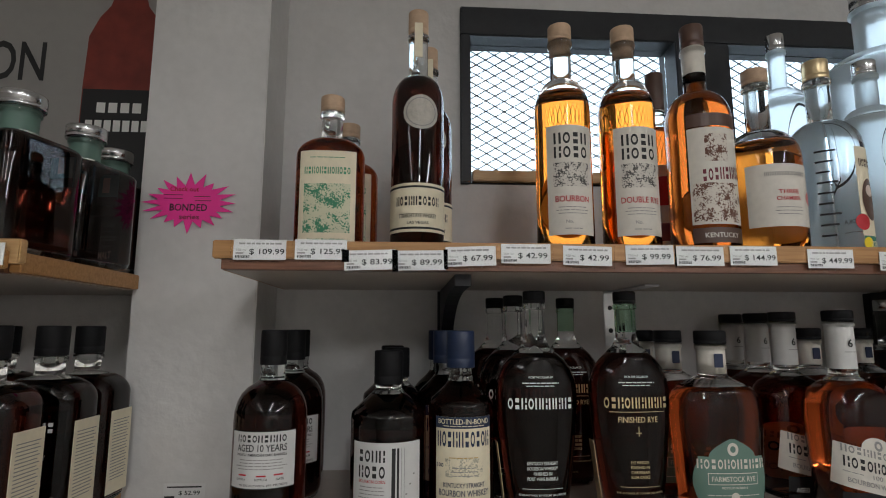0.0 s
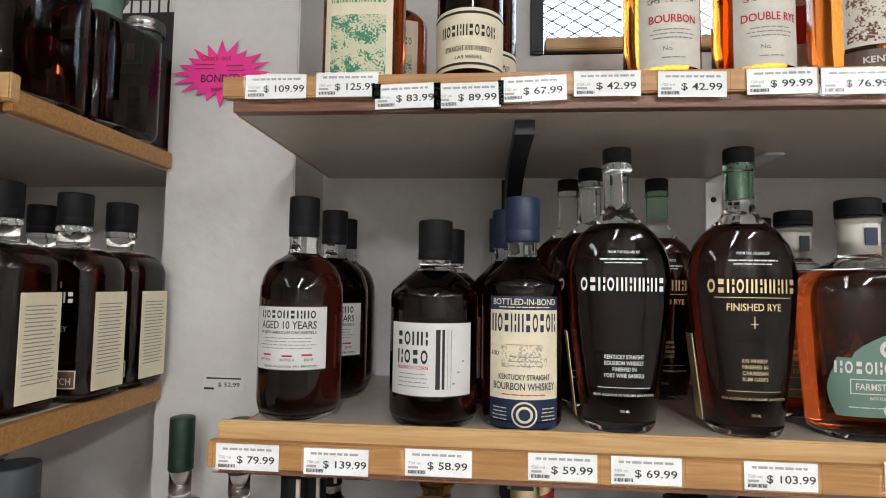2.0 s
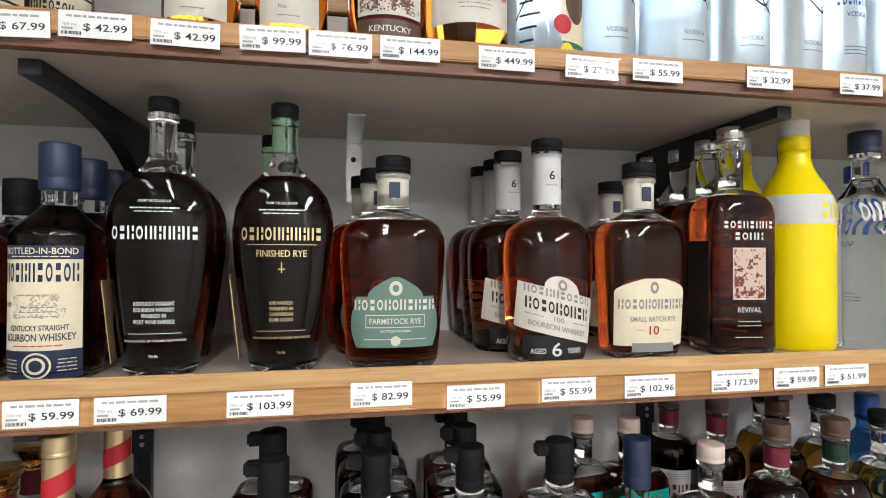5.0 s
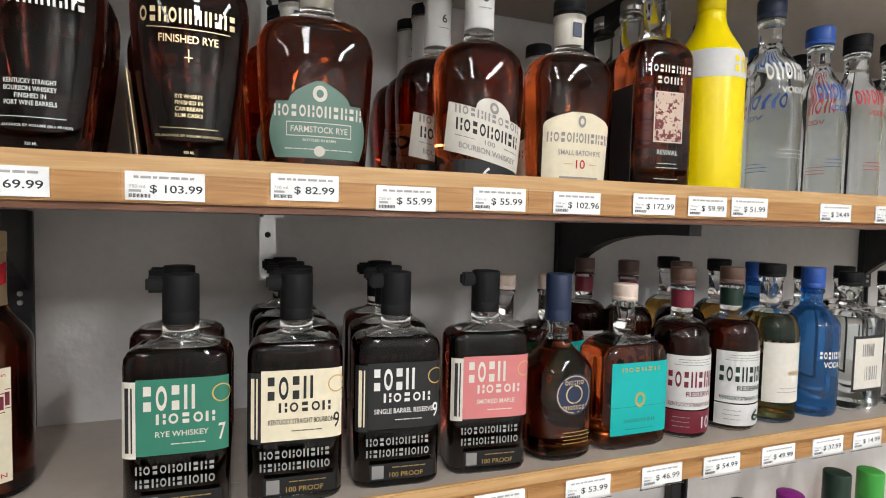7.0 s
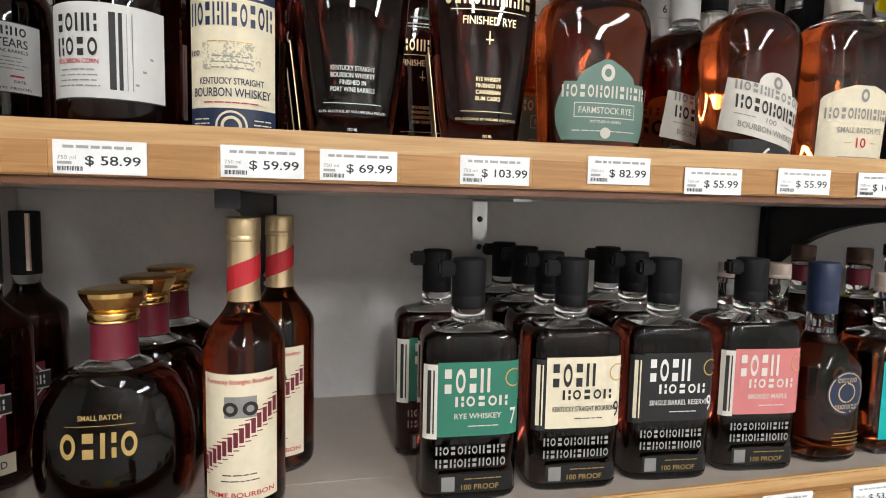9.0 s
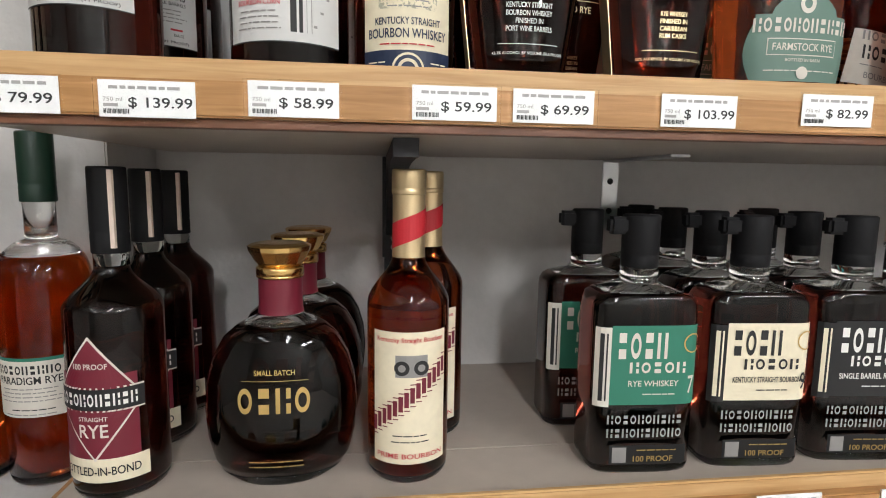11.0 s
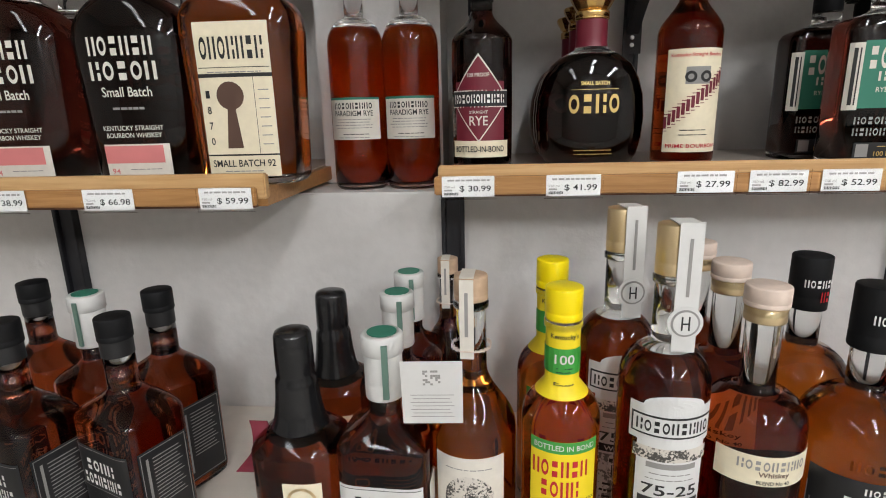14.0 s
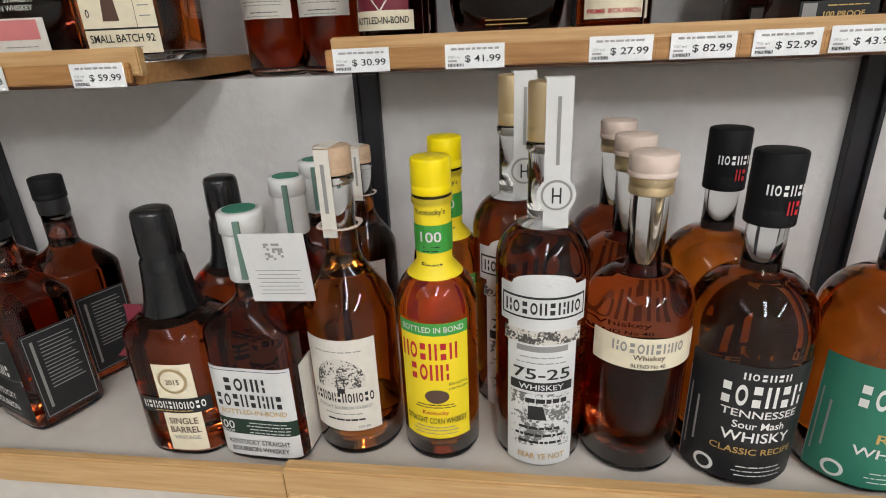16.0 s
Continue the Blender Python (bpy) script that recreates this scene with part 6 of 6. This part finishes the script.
# ---- price tags ----
def price_tag(x, y, z, price, name_bar=True, tilt=0.0, low=False):
    e = thing("price_tag", "white paper price tag in a clear holder, $ " + price, "price tag", pose(x, y, z, 0, tilt, 0), "price tags on the shelf rails")
    part("card", boxes((-0.033, 0.033, -0.0009, -0.0004, -0.0135, 0.0125)), M_PAPER, e)
    bm = bmesh.new()
    flat_word(bm, "$ " + price, 0.009, -0.0035, 0.0395 if len(price) < 6 else 0.044, 0.0085, -0.0012)
    part("price", bm, M_INK, e)
    bm = bmesh.new()
    rnd = random.Random(price)
    x0 = -0.026
    while x0 < 0.024:
        w = rnd.uniform(0.003, 0.009)
        quad(bm, x0, min(x0 + w, 0.027), 0.0062, 0.0085, -0.0012)
        x0 += w + 0.0015
    if name_bar:
        flat_word(bm, "750 ml", -0.0235, -0.0010, 0.013, 0.003, -0.0012)
    quad(bm, -0.030, -0.020, -0.0062, -0.0040, -0.0012)
    part("small_print", bm, M_GREYINK, e)
    bm = bmesh.new()
    for i in range(16):
        quad(bm, -0.030 + 0.0011 * i, -0.0294 + 0.0011 * i + 0.0003 * (i % 3 == 0), -0.0112, -0.0078, -0.0012)
    part("bar_code", bm, M_INK, e)
    h = part("holder", boxes((-0.036, 0.036, -0.0022, -0.0016, -0.0160, 0.0135), (-0.036, 0.036, -0.0022, 0.0, -0.0166, -0.0161)), M_ACRYLIC, e, "clear plastic tag holder")
    h.visible_shadow = False
RY = 0.695
for x, z, p, tl in ((-0.187, 1.700, "109.99", 0), (-0.110, 1.701, "125.99", 0), (-0.047, 1.688, "83.99", -2), (0.0175, 1.688, "89.99", -1), (0.084, 1.694, "67.99", -2), (0.157, 1.698, "42.99", 0), (0.240, 1.696, "42.99", 1), (0.325, 1.698, "99.99", -1), (0.395, 1.697, "76.99", 0), (0.470, 1.698, "144.99", 0), (0.580, 1.695, "449.99", 0), (0.684, 1.692, "27.99", 1), (0.769, 1.694, "55.99", 0), (0.924, 1.695, "32.99", 0), (1.061, 1.695, "37.99", 0)):
    price_tag(x, RY, z, p, True, tl)
for x, z, p in ((-0.203, 1.315, "79.99"), (-0.111, 1.314, "139.99"), (-0.008, 1.317, "58.99"), (0.113, 1.318, "59.99"), (0.192, 1.318, "69.99"), (0.315, 1.318, "103.99"), (0.440, 1.322, "82.99"), (0.545, 1.315, "55.99"), (0.655, 1.318, "55.99"), (0.758, 1.317, "102.96"), (0.873, 1.319, "172.99"), (0.961, 1.319, "59.99"), (1.036, 1.320, "51.99"), (1.208, 1.317, "24.49"), (1.33, 1.317, "24.49")):
    price_tag(x, RY, z, p)
for x, z, p in ((-0.204, 0.959, "30.99"), (-0.074, 0.959, "41.99"), (0.083, 0.961, "27.99"), (0.167, 0.961, "82.99"), (0.249, 0.961, "52.99"), (0.323, 0.962, "43.99"), (0.431, 0.963, "41.99"), (0.56, 0.962, "45.99"), (0.666, 0.962, "43.99"), (0.789, 0.962, "53.99"), (0.905, 0.962, "46.99"), (1.009, 0.962, "54.99"), (1.118, 0.962, "49.99"), (1.222, 0.962, "37.99"), (1.312, 0.962, "14.99")):
    price_tag(x, RY, z, p)
for x, z, p in ((-0.492, 1.685, "78.99"), (-0.645, 1.685, "78.99"), (-0.62, 1.328, "29.99"), (-0.790, 0.955, "38.99"), (-0.647, 0.955, "66.98"), (-0.496, 0.955, "59.99")):
    price_tag(x, 0.643, z, p)
e = thing("wall_price_tag", "small paper price tag taped on the column", "price tag", pose(-0.355, COL_Y, 1.340) @ Matrix.Scale(1.05, 4))
part("card", boxes((-0.031, 0.031, -0.0008, -0.0003, -0.011, 0.011)), M_PAPER, e)
bm = bmesh.new()
flat_word(bm, "$ 52.99", 0.008, -0.003, 0.032, 0.007, -0.0011)
quad(bm, -0.029, -0.014, -0.010, -0.007, -0.0011), quad(bm, -0.026, 0.026, 0.005, 0.0072, -0.0011)
part("price", bm, M_INK, e)
# clear holders on the platform front
def platform_holder(x, w):
    e = thing("tag_holder", "clear acrylic tag holder on the platform front", "tag holder", pose(x, 0.4455, 0.556), "platform tag holders")
    part("acrylic", boxes((-w / 2, w / 2, -0.018, -0.0166, -0.028, 0.006), (-w / 2, w / 2, -0.0166, -0.0005, 0.0044, 0.006), bevel=0.0004), M_ACRYLIC, e).visible_shadow = False
    part("card", boxes((-w / 2 + 0.006, w / 2 - 0.006, -0.0160, -0.0154, -0.026, -0.001)), M_PAPER, e)
for x, w in ((-0.205, 0.09), (-0.106, 0.09), (0.0, 0.09), (0.12, 0.09), (0.24, 0.09)):
    platform_holder(x, w)

# ---- starburst card and poster ----
e = thing("starburst_sign", "fluorescent pink starburst card with handwritten words", "sign", pose(-0.378, COL_Y - 0.004, 1.816, 0, 0, 0) @ Matrix.Scale(1.05, 4))
bm = bmesh.new()
n = 20
ring = []
rnd = random.Random(5)
for i in range(2 * n):
    a = math.pi * i / n
    k = rnd.uniform(0.90, 1.14) if i % 2 == 0 else rnd.uniform(0.62, 0.70)
    ring.append((0.072 * k * math.cos(a), 0.046 * k * math.sin(a)))
f0 = [bm.verts.new((x, -0.0006, z)) for x, z in ring]
f1 = [bm.verts.new((x, 0.0, z)) for x, z in ring]
bm.faces.new(f0), bm.faces.new(f1[::-1])
for i in range(2 * n):
    bm.faces.new((f0[i], f1[i], f1[(i + 1) % (2 * n)], f0[(i + 1) % (2 * n)]))
card = part("card", bm, M_PINK, e)
bm = bmesh.new()
flat_word(bm, "Check out", -0.008, 0.023, 0.046, 0.008, -0.0011)
part("handwriting_red", bm, M_RED, card)
bm = bmesh.new()
quad(bm, -0.040, -0.010, 0.0065, 0.0075, -0.0011), quad(bm, -0.040, -0.010, 0.0125, 0.0135, -0.0011), quad(bm, 0.008, 0.034, 0.010, 0.0112, -0.0011), quad(bm, 0.010, 0.036, 0.003, 0.0042, -0.0011)
flat_word(bm, "series", 0.002, -0.024, 0.032, 0.008, -0.0011)
part("handwriting_thin", bm, M_MAROON, card)
bm = bmesh.new()
flat_word(bm, "BONDED", 0.0, -0.008, 0.060, 0.012, -0.0011)
part("handwriting_bold", bm, M_INK, card)

e = thing("wall_poster", "large wall poster with a whiskey bottle picture", "poster", pose(-0.834, WALL_Y - 0.003, 1.707) @ Matrix.Scale(1.069, 4))
pb = part("sheet", boxes((-0.55, 0.325, -0.0012, 0.0, 0.02, 0.75)), M_POSTER, e, "pale grey poster sheet")
bm = bmesh.new()
sil = [(0.0, 0.075), (0.30, 0.075), (0.40, 0.072), (0.44, 0.055), (0.465, 0.036), (0.48, 0.032), (0.62, 0.031)]
for (z0, r0), (z1, r1) in zip(sil, sil[1:]):
    bm.faces.new([bm.verts.new(p) for p in ((0.235 - r0, -0.0018, 0.06 + z0), (0.235 + r0, -0.0018, 0.06 + z0), (0.235 + r1, -0.0018, 0.06 + z1), (0.235 - r1, -0.0018, 0.06 + z1))])
part("bottle_picture", bm, material("printed_red_brown", (0.20, 0.03, 0.02), 0.5, vary=0.2, scale=25), e)
bm = bmesh.new()
quad(bm, 0.162, 0.308, 0.10, 0.352, -0.0024)
part("picture_label", bm, M_BLACKLABEL, e)
bm = bmesh.new()
for i in range(4):
    quad(bm, 0.190 + 0.022 * i, 0.206 + 0.022 * i, 0.305, 0.325, -0.0030)
for i in range(8):
    quad(bm, 0.172 + 0.017 * i, 0.185 + 0.017 * i, 0.268, 0.290, -0.0030)
part("picture_lettering", bm, M_WHITEINK, e)
bm = bmesh.new()
flat_word(bm, "BOURBON", -0.080, 0.405, 0.335, 0.080, -0.0018)
part("poster_lettering", bm, M_INK, e)
